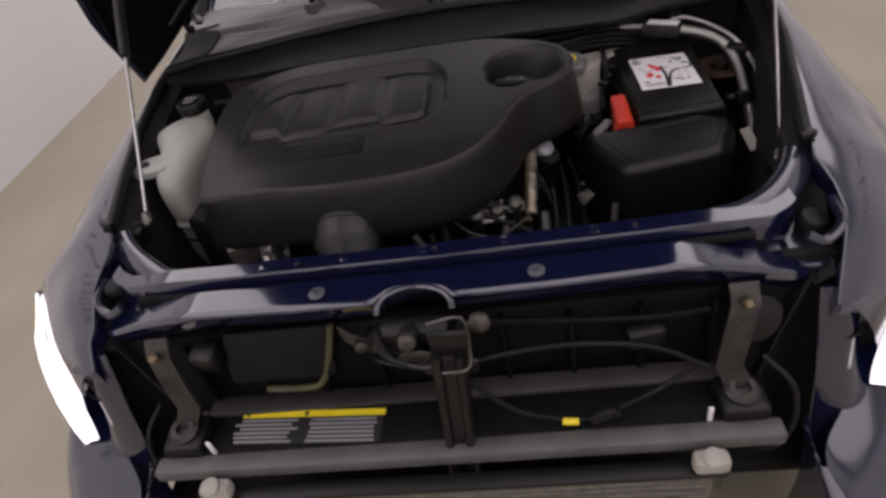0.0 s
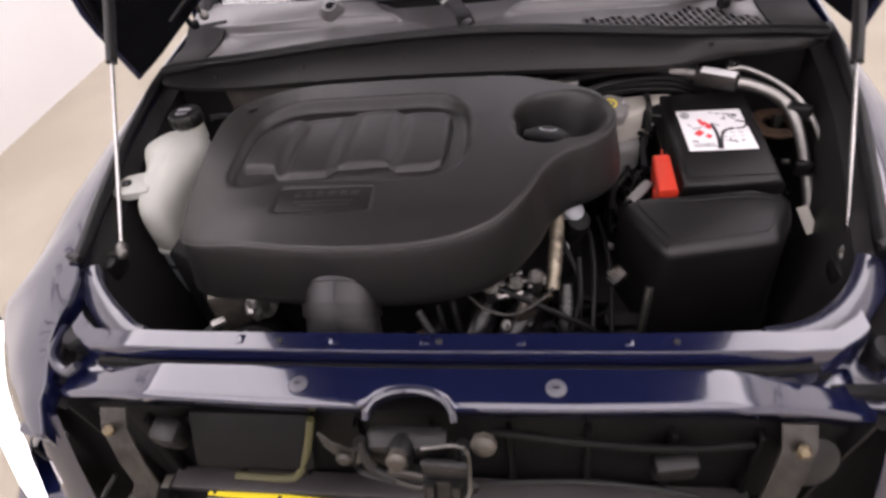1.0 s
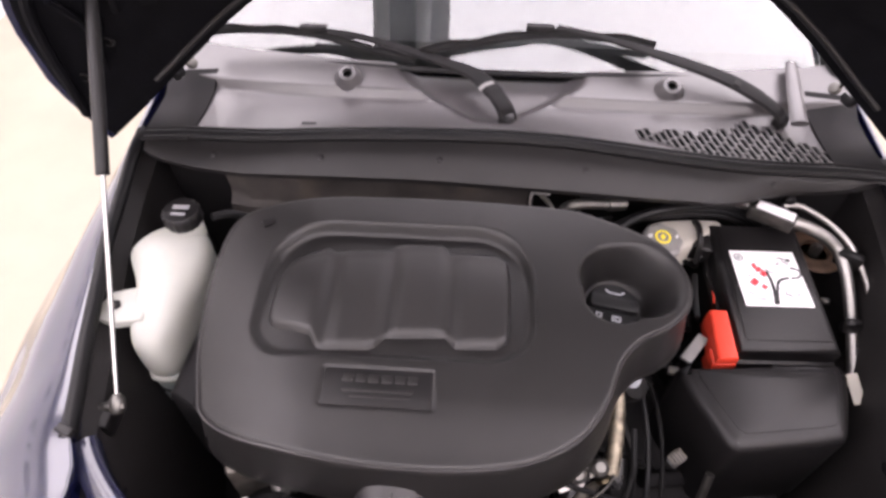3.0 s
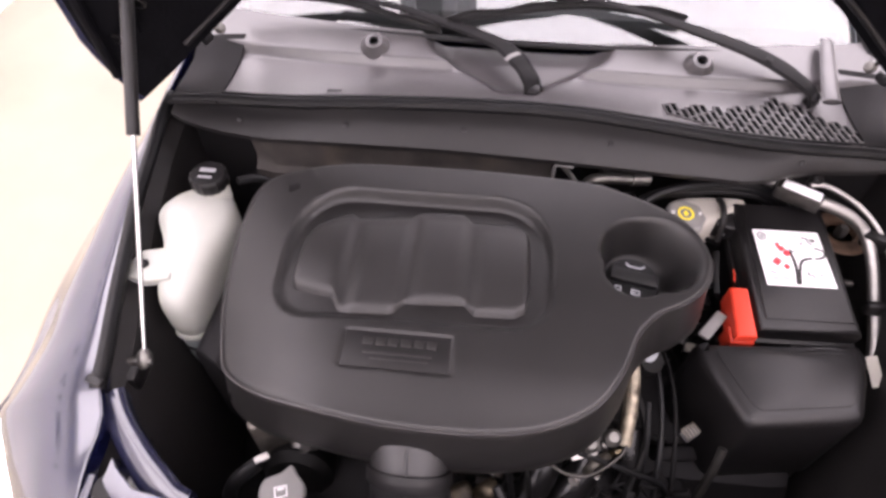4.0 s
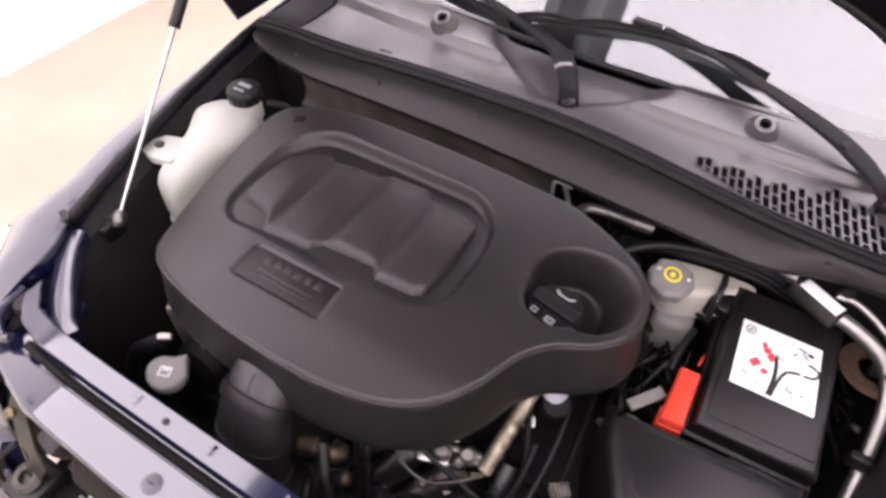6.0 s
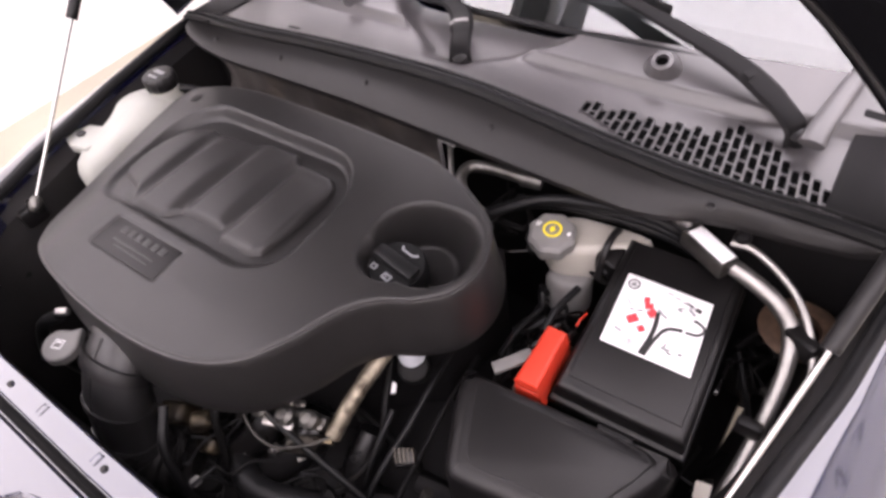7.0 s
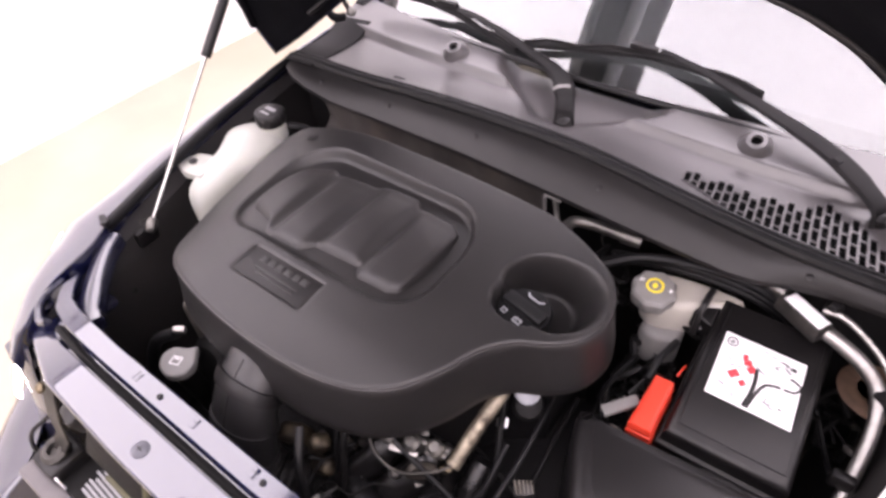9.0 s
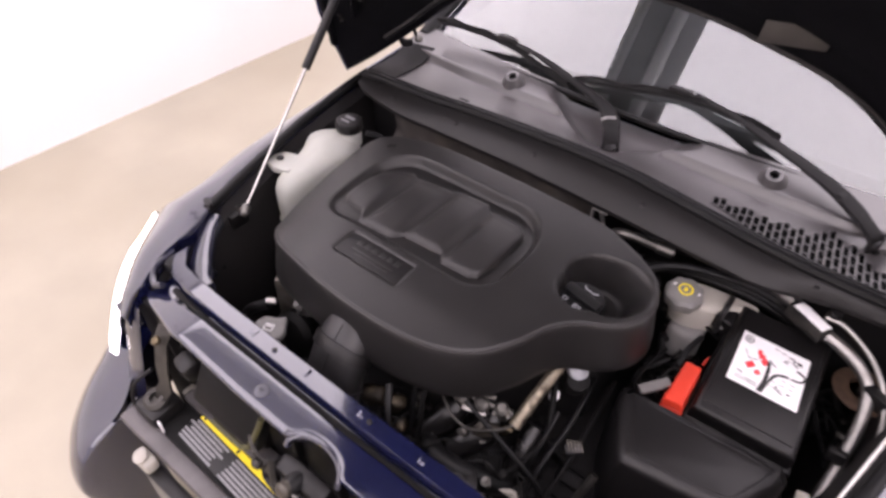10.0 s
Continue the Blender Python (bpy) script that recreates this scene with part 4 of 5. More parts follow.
def topz(x, y):
    return 0.956 + 0.03 * (y - 0.45) - 1.8 * max(0, -0.27 - x) ** 2 * lerp(y, [(0.25, 1.0), (0.65, 0.35)]) - 0.008 * step(0.30, 0.2, y)


def rr(x, y, cx, cy, hx_, hy_, r):
    """Signed distance to a rounded rectangle."""
    qx, qy = abs(x - cx) - hx_ + r, abs(y - cy) - hy_ + r
    return math.hypot(max(qx, 0), max(qy, 0)) + min(max(qx, qy), 0) - r


def coverz(x, y):
    z = topz(x, y)
    d = rr(x, y, -0.182, 0.487, 0.222 - 0.02 * step(0.5, 0.62, y), 0.131, 0.075)
    deep = lerp(y, [(0.35, 0.007), (0.45, 0.014), (0.60, 0.024)])
    bead = lerp(y, [(0.36, 0.0), (0.45, 0.003), (0.60, 0.006)])
    z -= deep * step(0.004, -0.012, d) - bead * math.exp(-((d - 0.012) / 0.010) ** 2)
    q = math.hypot((x - 0.187), (y - 0.524))
    side = max(0.0, (x - 0.187) / max(q, 0.001))
    z -= 0.082 * step(0.075 + 0.024 * side, 0.052 - 0.010 * side, q)
    z += 0.004 * math.exp(-((q - 0.080) / 0.007) ** 2) * (1 - min(1, 2 * side))
    z = min(z, topz(x, y) - 0.034 * step(0.053, 0.042, math.hypot(x - 0.170, y - 0.488)))
    b = rr(x, y, -0.189, 0.308, 0.080, 0.031, 0.003)
    z -= 0.0035 * step(0.001, -0.002, b)
    return z


loop = smooth([(x, y, 0) for x, y in OUT], 14, True)
loops = []
M = 84
for k in range(M + 1):
    f = 1 - (1 - k / M) ** 1.0
    lp = []
    for p in loop:
        f2 = f
        x, y = CX + (p.x - CX) * f2, CY + (p.y - CY) * f2
        dist = (1 - f2) * math.hypot(p.x - CX, p.y - CY)
        rd = 0.004
        drop = rd - math.sqrt(max(0, rd * rd - max(0, rd - dist) ** 2)) if dist < rd else 0.0
        lp.append(Vector((x, y, coverz(x, y) - drop)) if k else None)
    if k:
        loops.append(lp)
c0 = Vector((CX, CY, coverz(CX, CY)))
inner = [c0.lerp(p, 0.5) for p in loops[0]]
skirt = []
for d, dz in ((0.003, 0.020), (0.008, 0.05), (0.015, 0.092), (0.016, 0.108), (0.012, 0.114), (0.006, 0.110)):
    skirt.append([Vector((q.x, q.y, p.z - dz + 0.0)) for p, q in zip(loops[-1], inset(loops[-1], -d))])
cov = thing("engine_cover", (CX, CY, 0.84), "dark grey moulded plastic engine cover with an oil filler bowl", "engine cover")
bm = bmesh.new()
rings(bm, loops + skirt, True, False)
ring0 = [v for v in bm.verts][:len(loop)]
bm.faces.new(ring0)
part("shell", bm, COVER, cov, sharp=75)

# thin paler bead added to carry the edge highlight
bead = [loops[-1][i] + Vector((0, 0, -0.0012)) for i in range(0, len(loop), 2)]
ends = inset(bead, -0.0006)
part("edge_highlight", tube(ends + [ends[0]], 0.0024, 6, 1), EDGEM, cov, "lighter, shinier bead painted as the highlight along the cover edge")

# ribbed centre panel
LO = [(-0.380, 0.440), (-0.376, 0.422), (-0.366, 0.410), (-0.304, 0.393), (-0.290, 0.369), (-0.282, 0.366), (-0.212, 0.370), (-0.203, 0.374), (-0.188, 0.392), (-0.098, 0.398), (-0.082, 0.379), (-0.020, 0.382), (-0.004, 0.392), (0.004, 0.44)]
HI = [(-0.380, 0.480), (-0.374, 0.52), (-0.360, 0.545), (-0.335, 0.560), (-0.303, 0.572), (-0.291, 0.566), (-0.200, 0.574), (-0.187, 0.588), (-0.112, 0.591), (-0.098, 0.575), (-0.020, 0.572), (-0.002, 0.556), (0.004, 0.52)]
rows = []
for i in range(145):
    x = -0.380 + 0.384 * i / 144
    lo, hi = lerp(x, LO), lerp(x, HI)
    ph = (x + 0.380) / 0.384 * 4
    valley = min(ph % 1.0, 1.0 - ph % 1.0) if 0.5 < ph < 3.5 else 0.5
    lobe = 1.0 - math.exp(-(valley / 0.14) ** 2)
    col = []
    for k in range(31):
        f = k / 30
        y = lo + (hi - lo) * f
        edge = min(1, min(f, 1 - f) * (hi - lo) / 0.012, (i / 144) * 0.384 / 0.012, (1 - i / 144) * 0.384 / 0.012)
        deep = lerp(y, [(0.35, 0.007), (0.45, 0.014), (0.60, 0.024)])
        rise = math.sin(math.pi * min(1.0, f * 1.15)) ** 0.7 if f < 0.87 else max(0.0, math.sin(math.pi * min(1.0, f * 1.15)))
        z = topz(x, y) - deep + (0.0035 + 0.35 * deep + (0.011 * lobe - 0.002) * (0.35 + 0.65 * rise)) * math.sqrt(max(0, 1 - (1 - edge) ** 2)) - 0.002 * (1 - edge)
        col.append(Vector((x, y, z)))
    rows.append(col)
part("ribbed_panel", sheet(rows), INSERT, cov, "lighter grey ribbed centre panel", sharp=60)

bd = part("badge", rbox((-0.189, 0.308, topz(-0.189, 0.308) - 0.0035), (0.156, 0.058, 0.003), 0.001, (1.7, 0, 0)), BADGE, cov, "recessed dark badge plate")
for k, (x, w, y, h) in enumerate(((-0.233, 0.015, 0.322, 0.013), (-0.214, 0.013, 0.322, 0.013), (-0.196, 0.014, 0.322, 0.013), (-0.176, 0.015, 0.322, 0.013), (-0.157, 0.013, 0.322, 0.013), (-0.139, 0.014, 0.322, 0.013), (-0.188, 0.10, 0.303, 0.0045), (-0.184, 0.085, 0.294, 0.0035))):
    part("raised_mark", rbox((x, y, topz(x, y) - 0.0019), (w, h, 0.0016), 0.0005), COVER, bd)
part("corner_mark", rbox((-0.415, 0.625, topz(-0.415, 0.625) - 0.0005), (0.035, 0.018, 0.003), 0.001, (0, 0, 30)), BLACK, cov)

cap = part("oil_cap", lathe([(0.043, -0.03), (0.044, 0.004), (0.041, 0.010), (0.02, 0.011), (0.001, 0.011)], (0.170, 0.488, 0.920), (0.05, -0.05, 1), 30), RUBBER, cov, "black oil filler cap with white symbols")
part("grip", rbox((0.170, 0.488, 0.935), (0.078, 0.024, 0.012), 0.005, (3, 3, -10)), RUBBER, cap)
mt = Matrix.Translation((0.170, 0.488, 0.9325)) @ pose(0, 0, 0, 3, 3, -10)


def flat(m, x, y, w, h, material, parent, name, turn=0, up=0.0, label=""):
    b = bmesh.new()
    bmesh.ops.create_cube(b, size=1)
    b.transform(m @ pose(x, y, up, 0, 0, turn) @ Matrix.Diagonal((w, h, 0.0008, 1)))
    return part(name, b, material, parent, label)


for x, y, w, h, tn in ((0.0, 0.0235, 0.018, 0.003, 0), (0.012, 0.026, 0.010, 0.003, 40), (-0.012, 0.0255, 0.008, 0.003, -50), (-0.022, -0.020, 0.010, 0.002, 0), (-0.022, -0.027, 0.010, 0.002, 0), (-0.026, -0.0235, 0.002, 0.008, 0), (-0.018, -0.0235, 0.002, 0.008, 0), (0.006, -0.021, 0.013, 0.0025, 0), (0.006, -0.029, 0.013, 0.0025, 0), (0.012, -0.025, 0.0025, 0.009, 0), (0.0, -0.025, 0.0025, 0.009, 0), (0.005, -0.025, 0.004, 0.002, 0)):
    flat(mt, x, y, w, h, VALVEM, cap, "symbol", tn, -0.001)

# ---- engine below the cover ----
eng = thing("engine", (-0.1, 0.42, 0.40), "dark engine block with cast metal fittings", "engine")
part("block", slab([(-0.46, 0.27), (0.08, 0.27), (0.16, 0.42), (0.24, 0.48), (0.24, 0.66), (-0.46, 0.66)], 0.40, 0.84, 0.02), MATTE, eng)
part("lower_block", rbox((-0.10, 0.27, 0.52), (0.60, 0.20, 0.28), 0.05), MATTE, eng)
part("gearbox", rbox((0.33, 0.45, 0.50), (0.42, 0.34, 0.22), 0.06), MATTE, eng)
part("rail", tube([(-0.03, 0.258, 0.796), (0.07, 0.264, 0.790), (0.165, 0.288, 0.782)], 0.008, 10), STEEL, eng, "steel fuel rail")
for k, (x, y) in enumerate(((0.075, 0.252), (0.115, 0.262), (0.150, 0.276))):
    part("injector", lathe([(0.010, -0.03), (0.010, 0.0), (0.014, 0.002), (0.014, 0.016), (0.008, 0.022)], (x, y, 0.790), (0, -0.3, 1), 12), STEEL, eng)
part("flange", rbox((0.105, 0.250, 0.786), (0.048, 0.018, 0.010), 0.004, (10, 8, 22)), ALU, eng, "pale alloy flange")
part("egr_pipe", tube([(0.176, 0.280, 0.762), (0.182, 0.318, 0.792), (0.186, 0.362, 0.812), (0.188, 0.412, 0.824)], lambda f: 0.0125 + 0.0006 * math.sin(f * 31) * math.sin(f * 13), 12, 12), BRONZE, eng, "bronze corrugated pipe")
part("valve_body", lathe([(0.024, -0.03), (0.026, 0.0), (0.022, 0.018), (0.012, 0.022)], (0.222, 0.425, 0.785), (0.3, -0.4, 1), 20), SHADEBLACK, eng)
part("valve_head", lathe([(0.018, -0.012), (0.021, -0.004), (0.020, 0.008), (0.014, 0.014), (0.002, 0.016)], (0.216, 0.432, 0.808), (0.5, -0.5, 1), 24), VALVEM, eng, "pale grey rounded valve head")
part("white_plug", rbox((0.198, 0.388, 0.758), (0.018, 0.018, 0.02), 0.004, (20, 10, 30)), PAPER, eng, "small white plug")
part("bracket", rbox((0.135, 0.25, 0.745), (0.045, 0.016, 0.04), 0.006, (0, 30, 40)), CAST, eng)
part("oil_filter", lathe([(0.042, -0.05), (0.044, 0.02), (0.040, 0.035), (0.018, 0.04), (0.016, 0.048), (0.002, 0.048)], (0.14, 0.16, 0.66), (0, -0.2, 1), 24), BLACK, eng)
part("alternator", lathe([(0.055, -0.04), (0.062, -0.03), (0.062, 0.03), (0.05, 0.045), (0.02, 0.05)], (-0.36, 0.24, 0.66), (0, -1, 0.3), 26), SHADEBLACK, eng)
part("turbo", lathe([(0.05, -0.04), (0.065, -0.01), (0.06, 0.03), (0.03, 0.05)], (0.05, 0.14, 0.60), (1, -0.3, 0.2), 26), SHADEBLACK, eng)
for a, b, c, d, r in (((0.13, 0.31, 0.745), (0.125, 0.262, 0.715), (0.085, 0.205, 0.675), (0.05, 0.17, 0.60), 0.027), ((0.06, 0.29, 0.745), (0.05, 0.24, 0.715), (0.015, 0.190, 0.670), (-0.02, 0.16, 0.60), 0.025), ((0.20, 0.33, 0.72), (0.20, 0.28, 0.68), (0.21, 0.235, 0.63), (0.21, 0.21, 0.56), 0.020)):
    part("manifold_runner", tube([a, b, c, d], lambda f, r=r: r * (1 + 0.10 * math.sin(5 * f)), 16, 8), GLOSSY, eng, "glossy black manifold runner")
for p, w, a in (((-0.085, 0.185, 0.725), (0.05, 0.035, 0.05), 20), ((-0.040, 0.195, 0.728), (0.035, 0.030, 0.045), 50), ((-0.025, 0.180, 0.690), (0.045, 0.030, 0.03), 10)):
    part("bracket_casting", rbox(p, w, 0.011, (18, a - 30, a), 3), BRONZE_DARK, eng, "grimy bronze casting")
part("casting_bolt", lathe([(0.011, -0.01), (0.012, 0.004), (0.008, 0.010), (0.002, 0.011)], (-0.012, 0.140, 0.645), (0.2, -0.4, 1), 8), STEEL, eng)
part("dipstick_handle", lathe([(0.007, -0.03), (0.008, 0.0), (0.013, 0.006), (0.014, 0.018), (0.010, 0.026), (0.002, 0.028)], (0.182, 0.142, 0.690), (0.15, -0.2, 1), 18), OLIVE_YELLOW, eng, "yellow plastic dipstick handle")
part("rod", tube([(0.225, 0.36, 0.76), (0.226, 0.30, 0.72), (0.222, 0.26, 0.66)], 0.0045, 8, 4), RUBBER, eng)
part("down_cable", tube([(-0.012, 0.225, 0.785), (-0.004, 0.205, 0.755), (0.004, 0.19, 0.70), (0.0, 0.175, 0.62)], 0.0055, 8, 5), RUBBER, eng)
pul = part("pulley", lathe([(0.036, -0.03), (0.038, -0.004), (0.038, 0.004), (0.033, 0.006), (0.031, 0.0), (0.020, -0.001), (0.012, 0.004), (0.011, 0.008), (0.002, 0.009)], (0.158, 0.200, 0.650), (0.35, -0.45, 1), 32), SHADEBLACK, eng, "black ribbed pulley")
part("rim", lathe([(0.039, -0.012), (0.0405, -0.008), (0.0405, -0.004), (0.039, -0.001)], (0.158, 0.200, 0.650), (0.35, -0.45, 1), 32), GLOSSY, pul)
con = part("connector", rbox((0.285, 0.312, 0.758), (0.030, 0.020, 0.018), 0.004, (20, -20, 35)), BLACK, eng, "ribbed black connector")
for k in range(5):
    part("rib", rbox((0.275 + 0.0050 * k, 0.305 + 0.0035 * k, 0.7685), (0.0022, 0.020, 0.006), 0.0006, (20, -20, 35)), CAST, con, "pale connector rib")
part("steel_line", tube([(0.338, 0.292, 0.755), (0.330, 0.268, 0.715), (0.318, 0.242, 0.65)], 0.0075, 10, 4), DARKSTEEL, eng, "dull steel line")
part("bell_crank", rbox((0.160, 0.275, 0.735), (0.020, 0.008, 0.055), 0.003, (20, 15, 30)), BRASS, eng, "worn brass lever")
for x, y, z, w in ((0.100, 0.276, 0.800, 0.026), (0.118, 0.285, 0.796, 0.020), (0.090, 0.268, 0.796, 0.016), (0.150, 0.272, 0.784, 0.034)):
    part("bright_clip", rbox((x, y, z), (w, 0.010, 0.008), 0.003, (20, 10 * math.sin(90 * x), 25)), STEEL, eng, "bright bent clip")
rnd = random.Random(5)
for k in range(48):
    x, y, z = rnd.uniform(-0.10, 0.31), rnd.uniform(0.10, 0.34), rnd.uniform(0.54, 0.665)
    y = max(y, 0.11)
    dark = MATTE if rnd.random() < 0.45 else (SHADEBLACK if rnd.random() < 0.65 else CAST)
    q = k % 5
    if q == 0:
        part("fitting", lathe([(0.012, -0.02), (0.015, 0.0), (0.010, 0.012), (0.005, 0.02)], (x, y, z), (rnd.uniform(-1, 1), rnd.uniform(-1, 0.3), 1), 12), (SHADEBLACK, BRONZE_DARK, GLOSSY)[k % 3], eng)
    elif q in (1, 2):
        part("casting", rbox((x, y, z - 0.02), (rnd.uniform(0.03, 0.09), rnd.uniform(0.02, 0.06), rnd.uniform(0.03, 0.08)), 0.009, (rnd.uniform(-30, 30), rnd.uniform(-30, 30), rnd.uniform(0, 90))), dark, eng)
    elif q == 3:
        part("boss", lathe([(rnd.uniform(0.02, 0.035), -0.03), (0.032, 0.0), (0.028, 0.012), (0.012, 0.016), (0.010, 0.024), (0.002, 0.025)], (x, y, z - 0.02), (rnd.uniform(-0.6, 0.6), rnd.uniform(-1, 0.2), 1), 18), dark, eng)
    else:
        a = Vector((x, y, z))
        part("line", tube([a, a + Vector((rnd.uniform(-0.05, 0.05), rnd.uniform(-0.03, 0.03), 0.03)), a + Vector((rnd.uniform(-0.10, 0.10), rnd.uniform(-0.05, 0.05), 0.01)), a + Vector((rnd.uniform(-0.14, 0.14), rnd.uniform(-0.06, 0.06), -0.05))], rnd.uniform(0.003, 0.009), 8), dark, eng)

for k in range(26):
    x, y = rnd.uniform(-0.08, 0.20), rnd.uniform(0.17, 0.30)
    z = rnd.uniform(0.64, 0.735)
    if k % 3 == 0:
        part("bolt", lathe([(0.007, -0.012), (0.007, 0.0), (0.010, 0.001), (0.010, 0.004), (0.0065, 0.0045), (0.006, 0.011)], (x, y, z), (rnd.uniform(-0.7, 0.7), rnd.uniform(-1, 0.2), 1), 6), (ALU, STEEL)[k % 2], eng)
    elif k % 3 == 1:
        part("bracket_tab", rbox((x, y, z), (rnd.uniform(0.012, 0.035), rnd.uniform(0.008, 0.014), 0.004), 0.0012, (rnd.uniform(-50, 50), rnd.uniform(-40, 40), rnd.uniform(0, 180))), (STEEL, CAST, ALU)[k % 4 % 3], eng)
    else:
        a = Vector((x, y, z))
        part("wire", tube([a, a + Vector((rnd.uniform(-0.03, 0.03), rnd.uniform(-0.03, 0.01), 0.018)), a + Vector((rnd.uniform(-0.06, 0.06), rnd.uniform(-0.05, 0.02), 0.0)), a + Vector((rnd.uniform(-0.08, 0.08), rnd.uniform(-0.06, 0.02), -0.04))], rnd.uniform(0.0015, 0.003), 6, 5), (SHADEBLACK, RUBBER)[k % 2], eng)

ih = thing("intake_hose", (-0.15, 0.16, 0.70), "ribbed black rubber intake hose with a band clamp", "hose")
DUCT = [(-0.162, 0.255, 0.862, 0.052), (-0.160, 0.215, 0.850, 0.055), (-0.157, 0.180, 0.826, 0.058), (-0.153, 0.150, 0.785, 0.061), (-0.150, 0.130, 0.735, 0.063), (-0.150, 0.118, 0.68, 0.066), (-0.150, 0.115, 0.60, 0.066)]
path = smooth([p[:3] for p in DUCT], 5)


def duct_loop(k, grow=0.0):
    d = (path[min(k + 1, len(path) - 1)] - path[max(k - 1, 0)]).normalized()
    up = Vector((1, 0, 0)).cross(d).normalized()
    w, h = lerp(k / 5, [(q, p[3]) for q, p in enumerate(DUCT)]) + grow, 0.042 + grow
    out = []
    for q in range(32):
        a = 2 * math.pi * q / 32
        c, sn = math.cos(a), math.sin(a)
        out.append(path[k] + Vector((1, 0, 0)) * (w * math.copysign(abs(c) ** 0.92, c)) + up * (h * math.copysign(abs(sn) ** 0.92, sn)))
    return out


part("duct", rings(bmesh.new(), [duct_loop(k) for k in range(len(path))]), HOSEM, ih, sharp=50)
for k, grow in ((2, 0.0045), (5, 0.003), (9, 0.0055), (10, 0.0055), (16, 0.003), (22, 0.003)):
    part("rib", rings(bmesh.new(), [duct_loop(k, -0.002), duct_loop(k, grow * 0.7), duct_loop(k, grow), duct_loop(k + 1, grow), duct_loop(k + 1, grow * 0.7), duct_loop(k + 1, -0.002)]), BLACK if grow > 0.004 else HOSEM, ih)
for q in (8, 24):
    part("seam", tube([duct_loop(k, 0.0)[q] for k in range(3, 27, 3)], 0.0022, 8, 3), HOSEM, ih)
part("elbow", tube([(-0.150, 0.118, 0.70), (-0.130, 0.120, 0.655), (-0.085, 0.135, 0.635), (-0.03, 0.16, 0.64)], lambda f: 0.060 - 0.012 * f + 0.002 * math.sin(40 * f), 20, 8), SHADESTEEL, ih, "dark cast elbow under the hose")
part("clamp_screw", lathe([(0.006, -0.014), (0.006, 0.012), (0.004, 0.016)], duct_loop(10, 0.008)[12], (1, 0.2, 0), 10), STEEL, ih)

fc = thing("filler_neck", (-0.355, 0.15, 0.70), "black washer filler neck with a flip cap and white symbol", "filler cap")
part("neck", tube([(-0.355, 0.15, 0.745), (-0.36, 0.16, 0.68), (-0.38, 0.18, 0.55)], 0.02, 14), BLACK, fc)
part("cap", slab([(-0.392, 0.145), (-0.372, 0.125), (-0.342, 0.122), (-0.322, 0.140), (-0.322, 0.165), (-0.338, 0.182), (-0.352, 0.196), (-0.366, 0.182), (-0.388, 0.170)], 0.742, 0.757, 0.005, n=3), GREYCAP, fc, "dark grey flip cap")
mf = Matrix.Translation((-0.357, 0.152, 0.7575)) @ pose(0, 0, 0, 0, 0, 20)
for x, y, w, h in ((-0.009, 0, 0.002, 0.016), (0.009, 0, 0.002, 0.016), (0, 0.008, 0.02, 0.002), (0, -0.008, 0.02, 0.002), (0, 0.004, 0.010, 0.003)):
    flat(mf, x, y, w, h, PAPER, fc, "symbol", 0, 0.0004)

sn = thing("pump_fitting", (-0.35, 0.23, 0.72), "small bare metal fitting with a clip", "fitting")
b = bmesh.new()
bmesh.ops.create_icosphere(b, subdivisions=3, radius=0.030)
rnd = random.Random(21)
for v in b.verts:
    v.co = v.co * rnd.uniform(0.80, 1.12) + Vector((0, 0, 0.006 * math.sin(160 * v.co.x)))
b.transform(Matrix.Translation((-0.335, 0.245, 0.770)))
part("foil_wrap", b, ALU, sn, "crumpled silver heat foil", sharp=12)
part("side_plate", rbox((-0.40, 0.26, 0.73), (0.07, 0.05, 0.14), 0.012, (0, 0, 20)), CAST, sn)
part("clip", rbox((-0.395, 0.195, 0.775), (0.024, 0.012, 0.014), 0.003, (20, 0, 35)), ALU, sn)
part("hose", tube([(-0.40, 0.19, 0.768), (-0.44, 0.16, 0.74), (-0.46, 0.13, 0.66)], 0.012, 12), RUBBER, sn)


def hose(name, pts, r, label, material=RUBBER, category="hose"):
    h = thing(name, pts[0], label, category)
    part("tube", tube(pts, r, 10), material, h)
    return h


hose("coolant_hose", [(0.055, 0.262, 0.808), (0.09, 0.248, 0.798), (0.165, 0.246, 0.752), (0.243, 0.248, 0.695), (0.275, 0.25, 0.64)], 0.0052, "thin black hose running down from the engine cover")
hose("vacuum_hose", [(-0.03, 0.17, 0.83), (0.0, 0.13, 0.80), (0.02, 0.11, 0.72), (0.015, 0.11, 0.66)], 0.007, "thin black hose dropping beside the intake")
hose("breather_hose", [(0.010, 0.235, 0.805), (0.019, 0.205, 0.788), (0.030, 0.180, 0.725), (0.034, 0.158, 0.66), (0.024, 0.150, 0.60)], 0.0058, "thin black breather hose", SHADEBLACK)
hose("gear_cable", [(0.235, 0.50, 0.74), (0.248, 0.43, 0.755), (0.252, 0.35, 0.738), (0.246, 0.27, 0.70), (0.240, 0.20, 0.61)], 0.0048, "black gear cable beside the air box")
hose("gear_cable", [(0.27, 0.52, 0.72), (0.278, 0.43, 0.735), (0.282, 0.35, 0.715), (0.278, 0.26, 0.66), (0.272, 0.20, 0.59)], 0.0042, "black gear cable beside the air box", SHADEBLACK)
hose("wiring_loom", [(0.178, 0.43, 0.79), (0.205, 0.37, 0.765), (0.225, 0.32, 0.725), (0.21, 0.26, 0.69), (0.17, 0.20, 0.66), (0.10, 0.15, 0.62)], 0.0062, "black taped wiring loom", SHADEBLACK, "cable")
